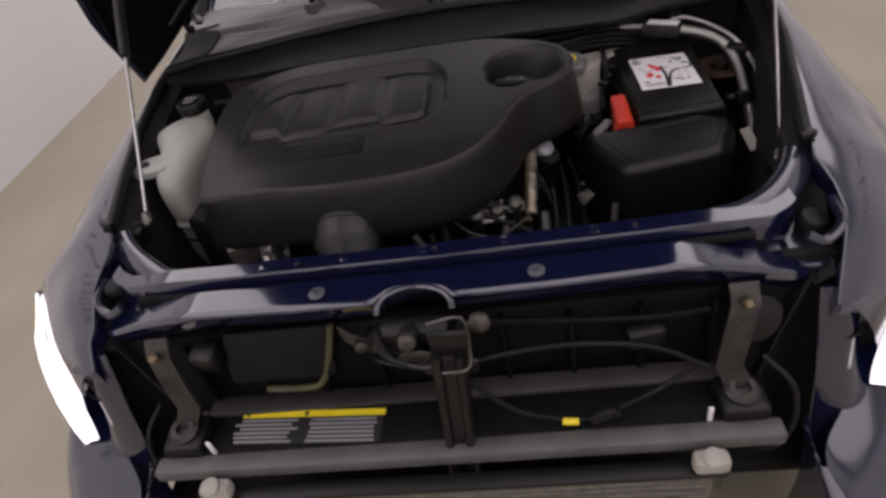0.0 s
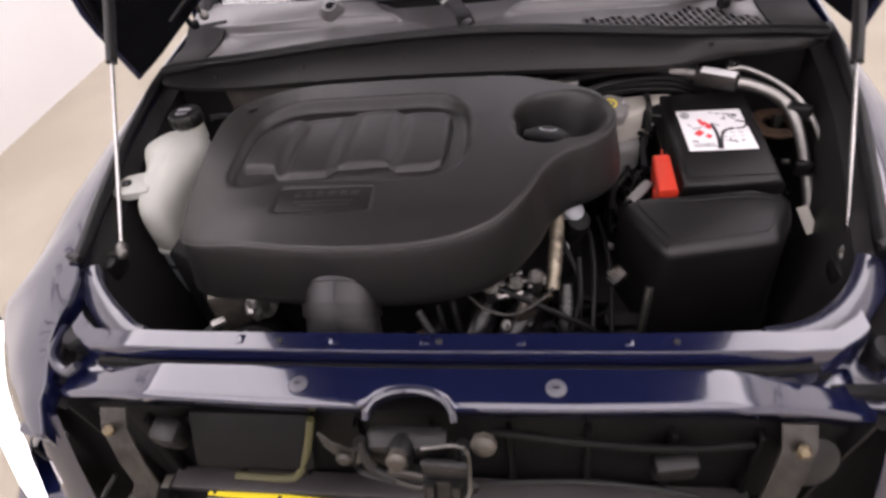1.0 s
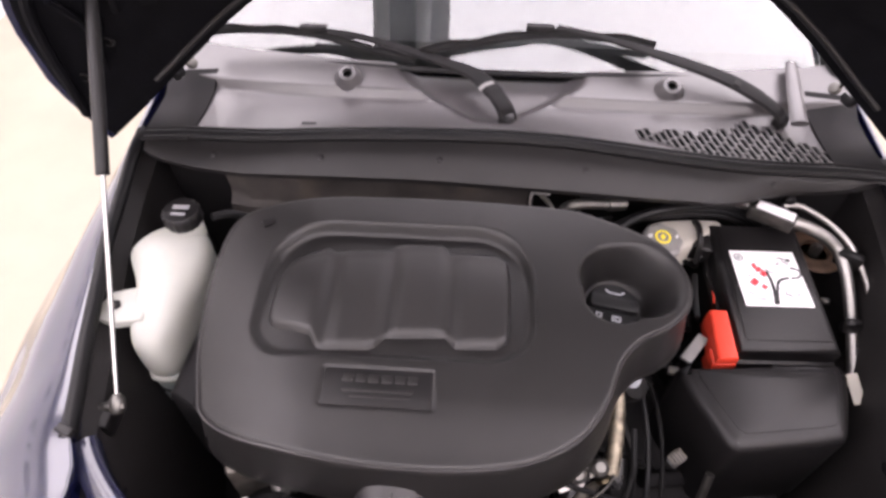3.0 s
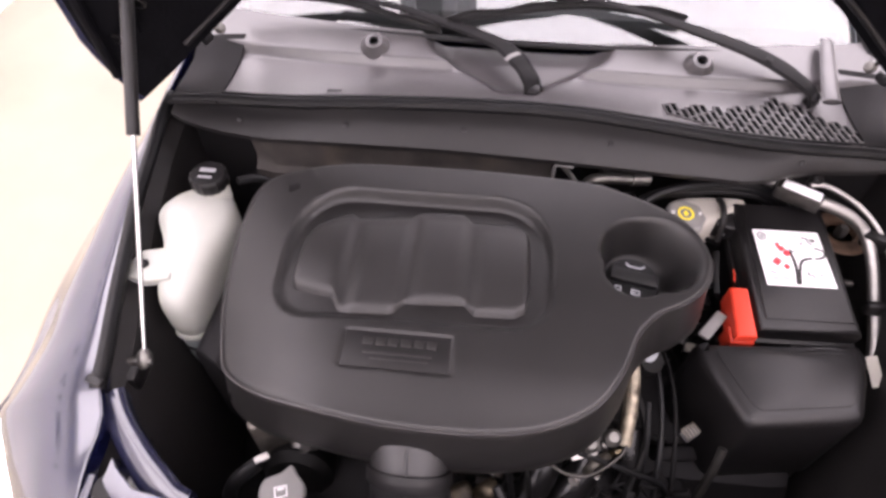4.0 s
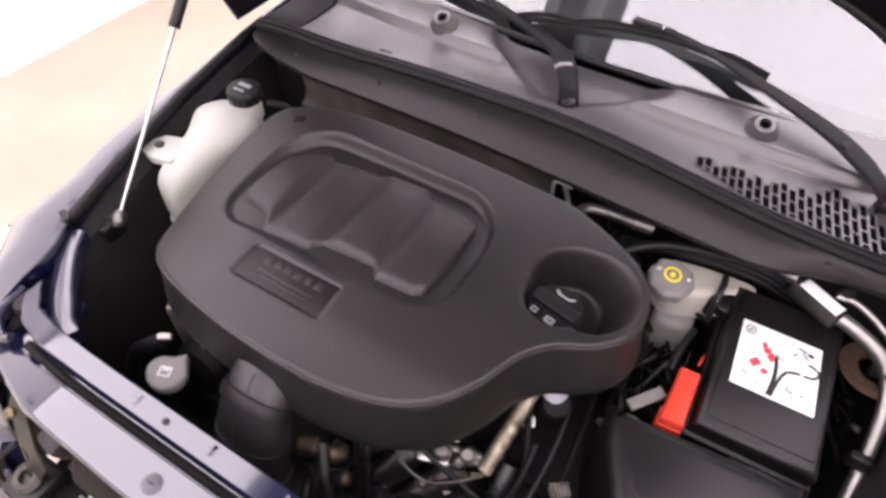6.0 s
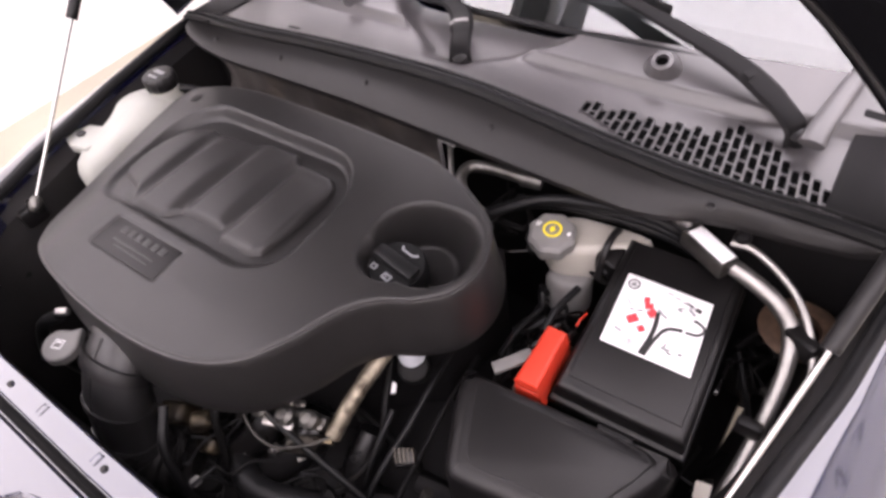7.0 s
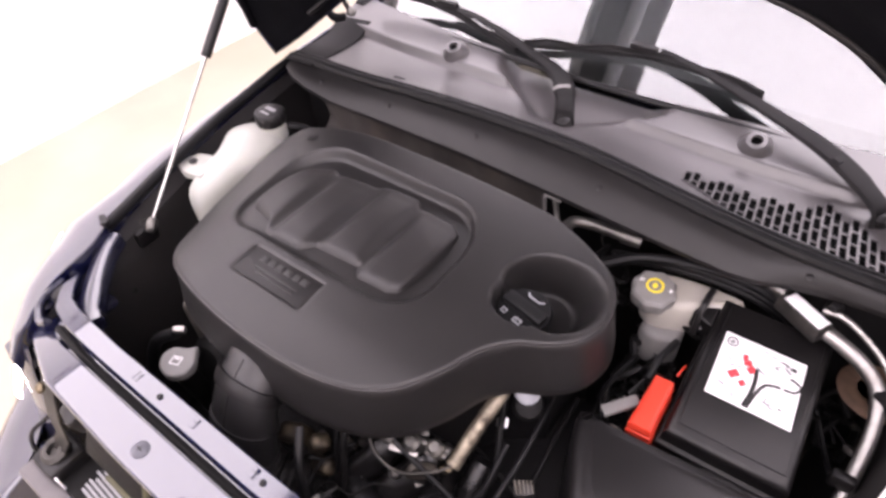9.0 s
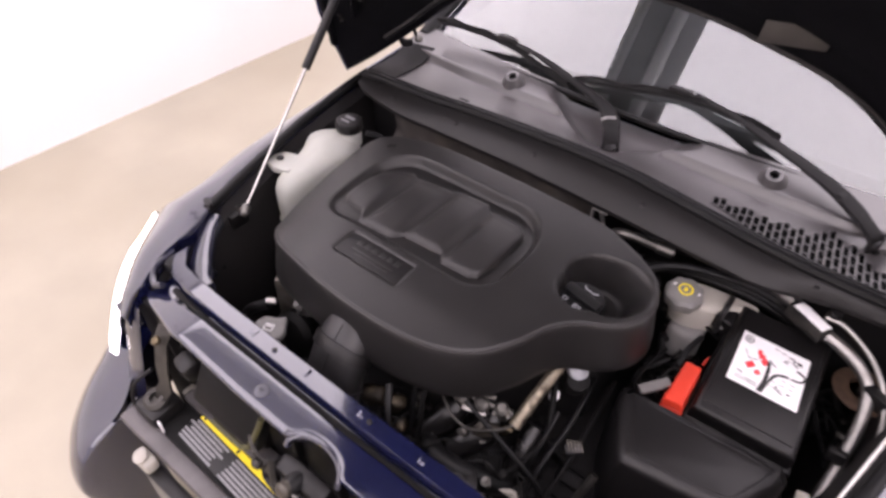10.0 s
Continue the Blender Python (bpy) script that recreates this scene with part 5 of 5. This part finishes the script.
hose("engine_wire", [(0.03, 0.245, 0.795), (0.07, 0.222, 0.775), (0.115, 0.222, 0.765), (0.16, 0.25, 0.772), (0.178, 0.272, 0.775)], 0.0028, "thin looping engine wire", DARKSTEEL, "cable")
hose("radiator_hose", [(0.02, 0.20, 0.68), (0.10, 0.17, 0.70), (0.18, 0.21, 0.66), (0.24, 0.28, 0.60)], 0.022, "thick black radiator hose")
wf = thing("wire_tuft", (0.235, 0.205, 0.70), "short fanned bundle of pale bare wires", "wires")
for k in range(9):
    a = radians(-40 + 10 * k)
    part("strand", tube([(0.235, 0.205, 0.70), (0.235 + 0.012 * math.sin(a), 0.195, 0.715), (0.235 + 0.03 * math.sin(a), 0.18, 0.722)], 0.0012, 5, 3), CREAM, wf)

# ---- coolant reservoir ----
tk = thing("coolant_reservoir", (-0.62, 0.55, 0.62), "milky white plastic coolant reservoir with a black cap", "reservoir")
prof = [(-0.675, 0.60), (-0.655, 0.645), (-0.615, 0.67), (-0.555, 0.665), (-0.525, 0.60), (-0.535, 0.52), (-0.545, 0.45), (-0.565, 0.412), (-0.608, 0.416), (-0.626, 0.47), (-0.640, 0.53)]
prof = [(x - 0.018, y) for x, y in prof[::-1]]
ctr = sum((Vector((x, y, 0)) for x, y in prof), Vector()) / len(prof)
base = smooth([(x, y, 0) for x, y in prof], 5, True)


def tring(k, z, sh=0.0):
    return [Vector((ctr.x + (p.x - ctr.x) * k, ctr.y + (p.y - ctr.y) * k + sh, z + 0.10 * (p.y - ctr.y) * (1 if z > 0.75 else 0))) for p in base]


part("tank", rings(bmesh.new(), [tring(0.86, 0.735), tring(0.97, 0.75), tring(1.0, 0.79), tring(1.0, 0.835), tring(0.985, 0.85), tring(0.93, 0.866), tring(0.80, 0.880), tring(0.55, 0.890), tring(0.2, 0.894)]), TANK, tk, sharp=60)
part("lower_tank", rings(bmesh.new(), [tring(0.80, 0.60), tring(0.93, 0.62), tring(0.96, 0.66), tring(0.97, 0.735)]), COOLANT, tk, "blue-grey coolant in the lower tank", sharp=60)
part("seam", rings(bmesh.new(), [tring(1.0, 0.738), tring(1.02, 0.742), tring(1.02, 0.746), tring(1.0, 0.75)]), TANK, tk)
part("level_band", rings(bmesh.new(), [tring(0.96, 0.694), tring(0.985, 0.696), tring(0.985, 0.701), tring(0.96, 0.703)]), RUBBER, tk, "dark strap round the tank")
part("neck", lathe([(0.030, -0.02), (0.030, 0.03), (0.027, 0.034)], (-0.595, 0.652, 0.885), (0, 0, 1), 26), TANK, tk)
cp = part("cap", lathe([(0.032, 0), (0.0345, 0.004), (0.0345, 0.024), (0.031, 0.029), (0.024, 0.030), (0.001, 0.030)], (-0.595, 0.652, 0.905), (0, 0, 1), 40, wave=0.0012, teeth=16), BLACK, tk, "ribbed black cap")
flat(Matrix.Translation((-0.595, 0.650, 0.9355)), 0, 0.008, 0.030, 0.010, GREYINK, cp, "mark")
flat(Matrix.Translation((-0.595, 0.650, 0.9355)), 0, -0.010, 0.026, 0.006, GREYINK, cp, "mark")
part("bracket", slab([(-0.688, 0.450), (-0.655, 0.440), (-0.61, 0.450), (-0.61, 0.525), (-0.65, 0.515), (-0.680, 0.505), (-0.692, 0.48)], 0.860, 0.876, 0.004), TANK, tk, "white mounting ear")
part("bracket_bolt", lathe([(0.010, 0), (0.010, 0.004), (0.005, 0.007)], (-0.665, 0.475, 0.876), seg=6), BLACK, tk)
part("duct", slab([(-0.56, 0.36), (-0.50, 0.33), (-0.49, 0.45), (-0.51, 0.56), (-0.55, 0.52)], 0.55, 0.80, 0.02), MATTE, tk)
part("side_hose", tube([(-0.545, 0.66, 0.91), (-0.52, 0.68, 0.90), (-0.49, 0.70, 0.87)], 0.008, 8), RUBBER, tk)

# ---- battery ----
bt = thing("battery", (0.5, 0.63, 0.62), "car battery under a black plastic lid with a white label", "battery")
TB = Matrix.Translation((0.503, 0.634, 0.829)) @ pose(0, 0, 0, 8, 2, 3)


def quad(m, pts, material, parent, name, z0, z1, bevel, label="", n=1):
    b = slab(pts, z0, z1, bevel, n=n)
    b.transform(m)
    return part(name, b, material, parent, label)


quad(TB, [(-0.092, -0.138), (0.092, -0.138), (0.088, 0.135), (-0.088, 0.135)], BLACK, bt, "lid", -0.045, 0.0, 0.016, "glossy black plastic lid")
quad(TB, [(-0.098, -0.146), (0.098, -0.146), (0.093, 0.14), (-0.093, 0.14)], BLACK, bt, "lid_rim", -0.058, -0.040, 0.005)
quad(TB, [(-0.078, -0.118), (0.078, -0.118), (0.074, 0.120), (-0.074, 0.120)], BLACK, bt, "lid_field", -0.01, 0.0025, 0.002)
quad(TB, [(-0.088, -0.135), (0.088, -0.135), (0.088, 0.132), (-0.088, 0.132)], MATTE, bt, "case", -0.24, -0.05, 0.006)
quad(TB, [(-0.098, 0.075), (-0.088, 0.075), (-0.086, 0.125), (-0.125, 0.125), (-0.125, 0.085)], BLACK, bt, "ear", -0.05, -0.01, 0.005)
quad(TB, [(-0.02, -0.156), (0.03, -0.156), (0.03, -0.145), (-0.02, -0.145)], BLACK, bt, "latch", -0.055, -0.042, 0.003)
lab = quad(TB, [(-0.062, -0.050), (0.065, -0.050), (0.058, 0.069), (-0.066, 0.069)], PAPER, bt, "label", 0.002, 0.0036, 0.0002, "white jump-start instruction label")
ML = TB @ Matrix.Translation((0, 0.01, 0.0040))
for x, y, w, h, tn in ((-0.020, 0.018, 0.012, 0.010, 20), (-0.012, 0.009, 0.013, 0.012, 50), (-0.026, 0.026, 0.008, 0.010, 10), (-0.034, -0.010, 0.016, 0.013, 45), (-0.018, -0.020, 0.010, 0.010, 45)):
    flat(ML, x, y, w, h, REDINK, lab, "red_mark", tn)
for x, y, w, h, tn in ((0.030, 0.044, 0.012, 0.003, -15), (0.043, 0.040, 0.009, 0.006, -10), (-0.030, 0.006, 0.010, 0.0015, 20), (0.022, 0.034, 0.008, 0.0015, 30), (0.02, -0.03, 0.002, 0.006, 0), (0.03, -0.04, 0.008, 0.002, 0), (0.042, -0.036, 0.006, 0.002, 0)):
    flat(ML, x, y, w, h, INK, lab, "ink_mark", tn)
for k in range(7):
    flat(ML, -0.050 + 0.004 * k, -0.046, 0.0018, 0.010, GREYINK, lab, "bar_mark")
for k in range(3):
    flat(ML, -0.020 + 0.001 * k, -0.042 - 0.004 * k, 0.016, 0.0015, GREYINK, lab, "text_line")
for k in range(9):
    flat(ML, 0.012 + 0.016 * (k % 3), -0.012 - 0.011 * (k // 3), 0.010 - 0.002 * (k % 2), 0.0012, GREYINK, lab, "text_line")
for k in range(4):
    flat(ML, 0.0 + 0.012 * k, 0.05 - 0.003 * k, 0.009, 0.0018, GREYINK, lab, "text_line")
for pts, r in (([(-0.006, 0.014), (-0.002, -0.005), (-0.002, -0.030), (-0.006, -0.057)], 0.0034), ([(-0.001, -0.057), (0.004, -0.030), (0.012, -0.008), (0.026, -0.001), (0.034, 0.0)], 0.0027), ([(0.038, 0.0), (0.054, 0.003), (0.060, 0.015), (0.048, 0.022), (0.042, 0.022)], 0.0022)):
    b = tube([(x, y, 0) for x, y in pts], r, 6, 5)
    b.transform(ML @ Matrix.Diagonal((1, 1, 0.3, 1)))
    part("cable_drawing", b, INK, lab)
b = lathe([(0.0088, 0), (0.0088, 0.0006), (0.0066, 0.0006), (0.0066, 0.0)], (-0.052, 0.044, 0), seg=20, cap=False)
b.transform(ML)
part("ring_mark", b, INK, lab)
for x, y, w, h, tn in ((-0.052, 0.044, 0.007, 0.006, 30), (-0.003, 0.016, 0.010, 0.0035, -35), (0.004, 0.012, 0.009, 0.003, -20), (-0.048, 0.014, 0.012, 0.002, -50), (-0.040, 0.004, 0.007, 0.003, 10), (0.036, 0.034, 0.014, 0.004, -35), (0.020, 0.030, 0.008, 0.003, -15), (0.022, -0.036, 0.012, 0.004, -10), (-0.046, -0.034, 0.012, 0.004, -15)):
    flat(ML, x, y, w, h, GREYINK, lab, "grey_mark", tn)

rc = thing("terminal_cover", (0.385, 0.52, 0.75), "bright red plastic battery terminal cover", "terminal cover")
TR = Matrix.Translation((0.388, 0.518, 0.830)) @ pose(0, 0, 0, 8, -4, 2)
quad(TR, [(-0.021, -0.050), (0.015, -0.050), (0.016, 0.043), (-0.015, 0.045)], RED, rc, "shell", -0.06, 0.0, 0.006)
quad(TR, [(-0.024, -0.053), (0.016, -0.053), (0.016, -0.02), (-0.024, -0.02)], RED, rc, "skirt", -0.075, -0.022, 0.006)
part("red_lead", tube([(0.398, 0.602, 0.80), (0.400, 0.616, 0.804), (0.402, 0.630, 0.80)], 0.0016, 8), RED, rc, "red cable lead")
part("black_lead", tube([(0.36, 0.57, 0.80), (0.362, 0.61, 0.81), (0.372, 0.66, 0.81)], 0.006, 8), RUBBER, rc)
part("metal_strap", rbox((0.345, 0.505, 0.792), (0.062, 0.020, 0.009), 0.003, (0, -8, 50)), GREYCAP, rc, "grey metal strap")

# ---- air box ----
ab = thing("air_box", (0.45, 0.38, 0.50), "black plastic air filter box with sloped front", "air box")
LIDP = [(0.600, 0.482), (0.52, 0.474), (0.40, 0.464), (0.308, 0.456), (0.299, 0.447), (0.299, 0.432), (0.312, 0.396), (0.330, 0.358), (0.347, 0.323), (0.358, 0.310), (0.374, 0.306), (0.42, 0.312), (0.475, 0.320), (0.525, 0.328), (0.545, 0.334), (0.557, 0.348), (0.578, 0.388), (0.597, 0.428), (0.605, 0.452), (0.607, 0.474)]


def lid_drop(p):
    return -0.55 * max(0.0, p.x - 0.545)


part("lid", slab(LIDP, 0.60, 0.818, 0.019, draft=0.003, n=3, zf=lid_drop), BLACK, ab, "black lid with rounded edges", sharp=60)
part("lid_field", slab([(0.563, 0.466), (0.44, 0.455), (0.340, 0.447), (0.331, 0.440), (0.334, 0.425), (0.352, 0.385), (0.370, 0.348), (0.380, 0.338), (0.395, 0.336), (0.46, 0.346), (0.515, 0.354), (0.530, 0.359), (0.538, 0.370), (0.556, 0.41), (0.568, 0.443)], 0.79, 0.8190, 0.001, n=3, zf=lid_drop), BLACK, ab)
part("body", slab([(0.59 if x > 0.56 else x * 0.98 + 0.009, y * 0.97 + 0.012) for x, y in LIDP], 0.48, 0.605, 0.004, draft=0.004), BLACK, ab, sharp=50)

# ---- brake fluid reservoir ----
br = thing("brake_reservoir", (0.31, 0.71, 0.70), "pale translucent brake fluid reservoir with a grey cap", "reservoir")
part("tank", slab([(0.285, 0.715), (0.315, 0.695), (0.355, 0.708), (0.40, 0.735), (0.435, 0.755), (0.435, 0.785), (0.37, 0.785), (0.31, 0.775), (0.285, 0.75)], 0.775, 0.842, 0.014, n=3), CREAM, br, sharp=60)
part("lower_tank", slab([(0.300, 0.690), (0.325, 0.675), (0.358, 0.682), (0.372, 0.705), (0.362, 0.735), (0.31, 0.735)], 0.70, 0.778, 0.014, n=3), GREYCAP, br, sharp=60)
yc = part("cap", lathe([(0.036, -0.012), (0.038, 0.0), (0.0375, 0.012), (0.032, 0.017), (0.001, 0.018)], (0.303, 0.703, 0.850), (0.05, -0.15, 1), 48, wave=0.0018, teeth=8), GREYCAP, br, "grey lobed cap with a yellow symbol")
MC = Matrix.Translation((0.303, 0.703, 0.8685)) @ Vector((0, 0, 1)).rotation_difference(Vector((0.05, -0.15, 1))).to_matrix().to_4x4()
b = lathe([(0.0150, 0), (0.0150, 0.001), (0.0115, 0.001), (0.0115, 0)], seg=28, cap=False)
b.transform(MC)
part("ring_symbol", b, YELLOW, yc, "yellow ring symbol")
b = lathe([(0.0045, 0), (0.0045, 0.001), (0.001, 0.001)], seg=20)
b.transform(MC)
part("dot_symbol", b, YELLOW, yc)
for x, y, w, h, tn in ((-0.026, 0, 0.008, 0.002, 80), (-0.022, 0.001, 0.008, 0.002, 80), (0.027, 0.003, 0.006, 0.004, 80), (0, 0.0, 0.003, 0.012, 0)):
    flat(MC, x, y, w, h, YELLOW if abs(x) < 0.01 else PAPER, yc, "print", tn, 0.0005)
part("strap", tube([(0.385, 0.70, 0.80), (0.385, 0.722, 0.845), (0.385, 0.76, 0.850), (0.385, 0.79, 0.82)], 0.006, 8), BLACK, br)

# ---- pipes behind the battery ----
ac = thing("air_conditioning_pipe", (0.6, 0.75, 0.70), "bare aluminium air conditioning pipe with black clips", "pipe")
part("large_pipe", tube([(0.545, 0.758, 0.874), (0.58, 0.752, 0.868), (0.627, 0.742, 0.85), (0.660, 0.722, 0.826), (0.672, 0.675, 0.798), (0.672, 0.61, 0.764), (0.664, 0.52, 0.720), (0.652, 0.44, 0.680), (0.640, 0.36, 0.645)], lambda f: 0.0122 - 0.0014 * step(0.42, 0.48, f), 16, 8), ALU, ac)
part("thin_pipe", tube([(0.545, 0.785, 0.886), (0.58, 0.785, 0.886), (0.638, 0.764, 0.864), (0.676, 0.728, 0.842), (0.698, 0.69, 0.815), (0.705, 0.64, 0.792), (0.695, 0.57, 0.77), (0.67, 0.48, 0.74), (0.655, 0.36, 0.70), (0.63, 0.30, 0.69)], 0.0056, 12, 8), ALU, ac, "thin aluminium pipe")
part("fitting", rbox((0.522, 0.766, 0.876), (0.085, 0.034, 0.030), 0.005, (0, 0, -30)), DARKSTEEL, ac, "machined pipe connector block")
part("fitting_tag", rbox((0.524, 0.764, 0.8925), (0.07, 0.024, 0.002), 0.0005, (0, 0, -30)), PAPER, ac, "white printed tag")
part("sleeve", tube([(0.43, 0.825, 0.872), (0.455, 0.820, 0.872), (0.49, 0.806, 0.872)], 0.0165, 16), ALU, ac)
part("rear_hose", tube([(0.15, 0.80, 0.868), (0.24, 0.818, 0.870), (0.34, 0.83, 0.872), (0.44, 0.823, 0.872)], 0.016, 14), RUBBER, ac, "black pipe sleeve")
part("clip", rbox((0.676, 0.712, 0.822), (0.05, 0.024, 0.036), 0.008, (0, 0, -30)), BLACK, ac, "black pipe clip")
part("tag", rbox((0.640, 0.470, 0.742), (0.020, 0.055, 0.002), 0.0006, (25, -14, 4)), CREAM, ac, "small white tag")
part("clip", rbox((0.658, 0.585, 0.775), (0.034, 0.018, 0.03), 0.006), BLACK, ac, "black pipe clip")
part("valve", lathe([(0.010, 0), (0.012, 0.008), (0.012, 0.024), (0.008, 0.03)], (0.555, 0.80, 0.875), (0.1, -0.3, 1), 14), BLACK, ac)
part("lower_fitting", rbox((0.60, 0.215, 0.755), (0.09, 0.022, 0.022), 0.006, (0, -12, 25)), ALU, ac)
part("lower_cap", lathe([(0.014, -0.012), (0.015, 0.01), (0.010, 0.018)], (0.565, 0.20, 0.76), (0, -0.5, 1), 16), BLACK, ac)

sp = thing("steel_vent_pipe", (0.14, 0.76, 0.80), "bent bare steel pipe at the firewall", "pipe")
part("bend", tube([(0.175, 0.70, 0.845), (0.150, 0.695, 0.862), (0.118, 0.722, 0.880), (0.118, 0.752, 0.885), (0.150, 0.768, 0.882), (0.195, 0.775, 0.878), (0.22, 0.780, 0.876)], 0.0105, 14), STEEL, sp)
part("collar", tube([(0.205, 0.777, 0.877), (0.240, 0.785, 0.874)], 0.0145, 14), STEEL, sp)
part("strip", tube([(0.112, 0.705, 0.88), (0.085, 0.745, 0.90), (0.062, 0.780, 0.905), (0.07, 0.795, 0.905), (0.085, 0.79, 0.90)], 0.005, 8), STEEL, sp, "thin edge strip")
for k, (dz, dx) in enumerate(((0, 0), (0.012, 0.02), (-0.012, -0.01))):
    hose("firewall_hose", [(0.17 + dx, 0.70, 0.84 + dz), (0.24 + dx, 0.745, 0.865 + dz), (0.33 + dx, 0.775, 0.868 + dz), (0.45, 0.80, 0.85 + dz), (0.53, 0.805, 0.80 + dz), (0.58, 0.80, 0.74)], 0.0085, "black hose running along the firewall")

sm = thing("strut_mount", (0.66, 0.80, 0.70), "round suspension strut mount with a brown ring", "strut mount")
part("ring", lathe([(0.055, 0), (0.06, 0.008), (0.05, 0.014), (0.03, 0.012), (0.028, 0.0)], (0.675, 0.80, 0.735), (0, 0, 1), 28), mat("rusty_ring", (0.12, 0.075, 0.05), 0.6, metal=0.3, var=0.4, scale=40), sm)
part("nut", lathe([(0.013, 0), (0.013, 0.02), (0.008, 0.028)], (0.675, 0.80, 0.735), seg=6), STEEL, sm)

# ---- wipers ----
def screenz(x, y):
    f = (y - basey(x) + 0.015) / 0.80
    return 0.985 - 0.05 * x * x + 0.50 * f + 0.03 * math.sin(math.pi * max(0, f))


def wiper(pivot, arm, blade, label, knuckle):
    w = thing("windscreen_wiper", pivot, label, "wiper", "wipers")
    part("pivot_cap", lathe([(0.014, -0.02), (0.015, 0.0), (0.013, 0.010), (0.006, 0.013)], pivot, (0, -0.35, 1), 20), BLACK, w)
    part("arm", tube(arm, lambda f: 0.0165 - 0.002 * step(0.0, 0.12, f) + 0.002 * step(0.26, 0.30, f) - 0.0095 * step(0.34, 1.0, f), 8, 8, wide=1.35, high=0.42), ARMM, w, "black wiper arm", sharp=20)
    part("knuckle", tube([Vector(arm[2]).lerp(Vector(arm[3]), 0.34), Vector(arm[2]).lerp(Vector(arm[3]), 0.52)], 0.0172, 6, wide=1.3, high=0.52), knuckle, w, "arm hinge knuckle", sharp=20)
    part("blade", tube(blade, lambda f: 0.006 + 0.002 * math.sin(math.pi * f), 8, 8), RUBBER, w, "black rubber wiper blade")
    part("lip", tube([Vector(p) + Vector((0, 0.002, -0.010)) for p in blade], 0.0028, 6, 8), RUBBER, w)
    for k in range(len(blade) - 1):
        part("bridge", tube([Vector(blade[k]) + Vector((0, -0.004, 0.004)), Vector(blade[k]).lerp(Vector(blade[k + 1]), 0.5) + Vector((0, -0.006, 0.013)), Vector(blade[k + 1]) + Vector((0, -0.004, 0.004))], 0.004, 6, 3), ARMM, w)
    mid = Vector(blade[len(blade) // 2])
    part("clip", rbox(mid + Vector((0, 0, 0.012)), (0.06, 0.016, 0.018), 0.004), BLACK, w)


def on(x, y, up=0.02):
    return (x, y, (screenz(x, y) if y > basey(x) else cowlz(x, y)) + up)


# grey knuckle here paints in the highlight on the arm's bend
wiper((0.0, 0.915, 0.968), [(0.002, 0.910, 0.962), (-0.006, 0.925, 0.985), (-0.028, 0.965, 0.995), (-0.060, 1.010, 1.000), (-0.10, 1.035, 1.005), (-0.165, 1.055, 1.015), (-0.31, 1.09, 1.035), (-0.45, 1.107, 1.045)],
      [(-0.66, 1.098, 1.034), (-0.55, 1.107, 1.038), (-0.42, 1.10, 1.035), (-0.30, 1.075, 1.02), (-0.20, 1.056, 1.008)], "black wiper resting low across the windscreen", GREYCAP)
wiper((0.565, 0.965, 0.955), [(0.568, 0.962, 0.945), (0.555, 0.972, 0.972), (0.50, 1.005, 0.995), (0.432, 1.036, 1.012), (0.32, 1.068, 1.032), (0.206, 1.098, 1.05), (0.10, 1.118, 1.06)],
      [(-0.19, 1.075, 1.02), (-0.075, 1.095, 1.032), (0.065, 1.117, 1.045), (0.17, 1.116, 1.045), (0.31, 1.104, 1.037)], "black wiper with its arm pivoted at the cowl side", ARMM)

# ---- wiring beside the battery ----
def tangle(name, base, label, n, lo, hi, seed):
    t = thing(name, base, label, "wiring")
    r = random.Random(seed)
    for k in range(n):
        a = Vector([r.uniform(p, q) for p, q in zip(lo, hi)])
        pts = [a]
        for _ in range(4):
            pts.append(pts[-1] + Vector((r.uniform(-0.045, 0.045), r.uniform(-0.06, 0.06), r.uniform(-0.025, 0.03))))
        pts = [Vector([min(max(c, p), q) for c, p, q in zip(v, lo, hi)]) + Vector((0, 0, 0.0007 * i)) for i, v in enumerate(pts)]
        part("loom", tube(pts, r.choice((0.002, 0.003, 0.005, 0.007)), 7, 5), r.choice((SHADEBLACK, RUBBER, SHADEBLACK, GLOSSY, SHADEBLACK)), t)
        if k % 3 == 0:
            part("plug", rbox(pts[2], (r.uniform(0.012, 0.026), r.uniform(0.010, 0.018), 0.012), 0.003, (r.uniform(-30, 30), r.uniform(-30, 30), r.uniform(0, 180))), r.choice((BLACK, SHADEBLACK, GREYCAP, STEEL, CREAM if k % 9 == 0 else BLACK)), t)


tangle("wiring_harness", (0.31, 0.58, 0.64), "tangled black wiring and plugs between engine and battery", 26, (0.30, 0.50, 0.64), (0.385, 0.68, 0.755), 31)
tangle("wiring_harness", (0.24, 0.74, 0.74), "black cables and hoses along the firewall", 18, (0.16, 0.71, 0.74), (0.42, 0.83, 0.83), 32)
tangle("wiring_harness", (0.63, 0.6, 0.60), "black cables and plugs behind the battery", 18, (0.605, 0.50, 0.58), (0.685, 0.82, 0.72), 33)
tangle("wiring_harness", (0.1, 0.2, 0.60), "black wires low in front of the engine", 24, (-0.08, 0.11, 0.60), (0.30, 0.24, 0.72), 34)
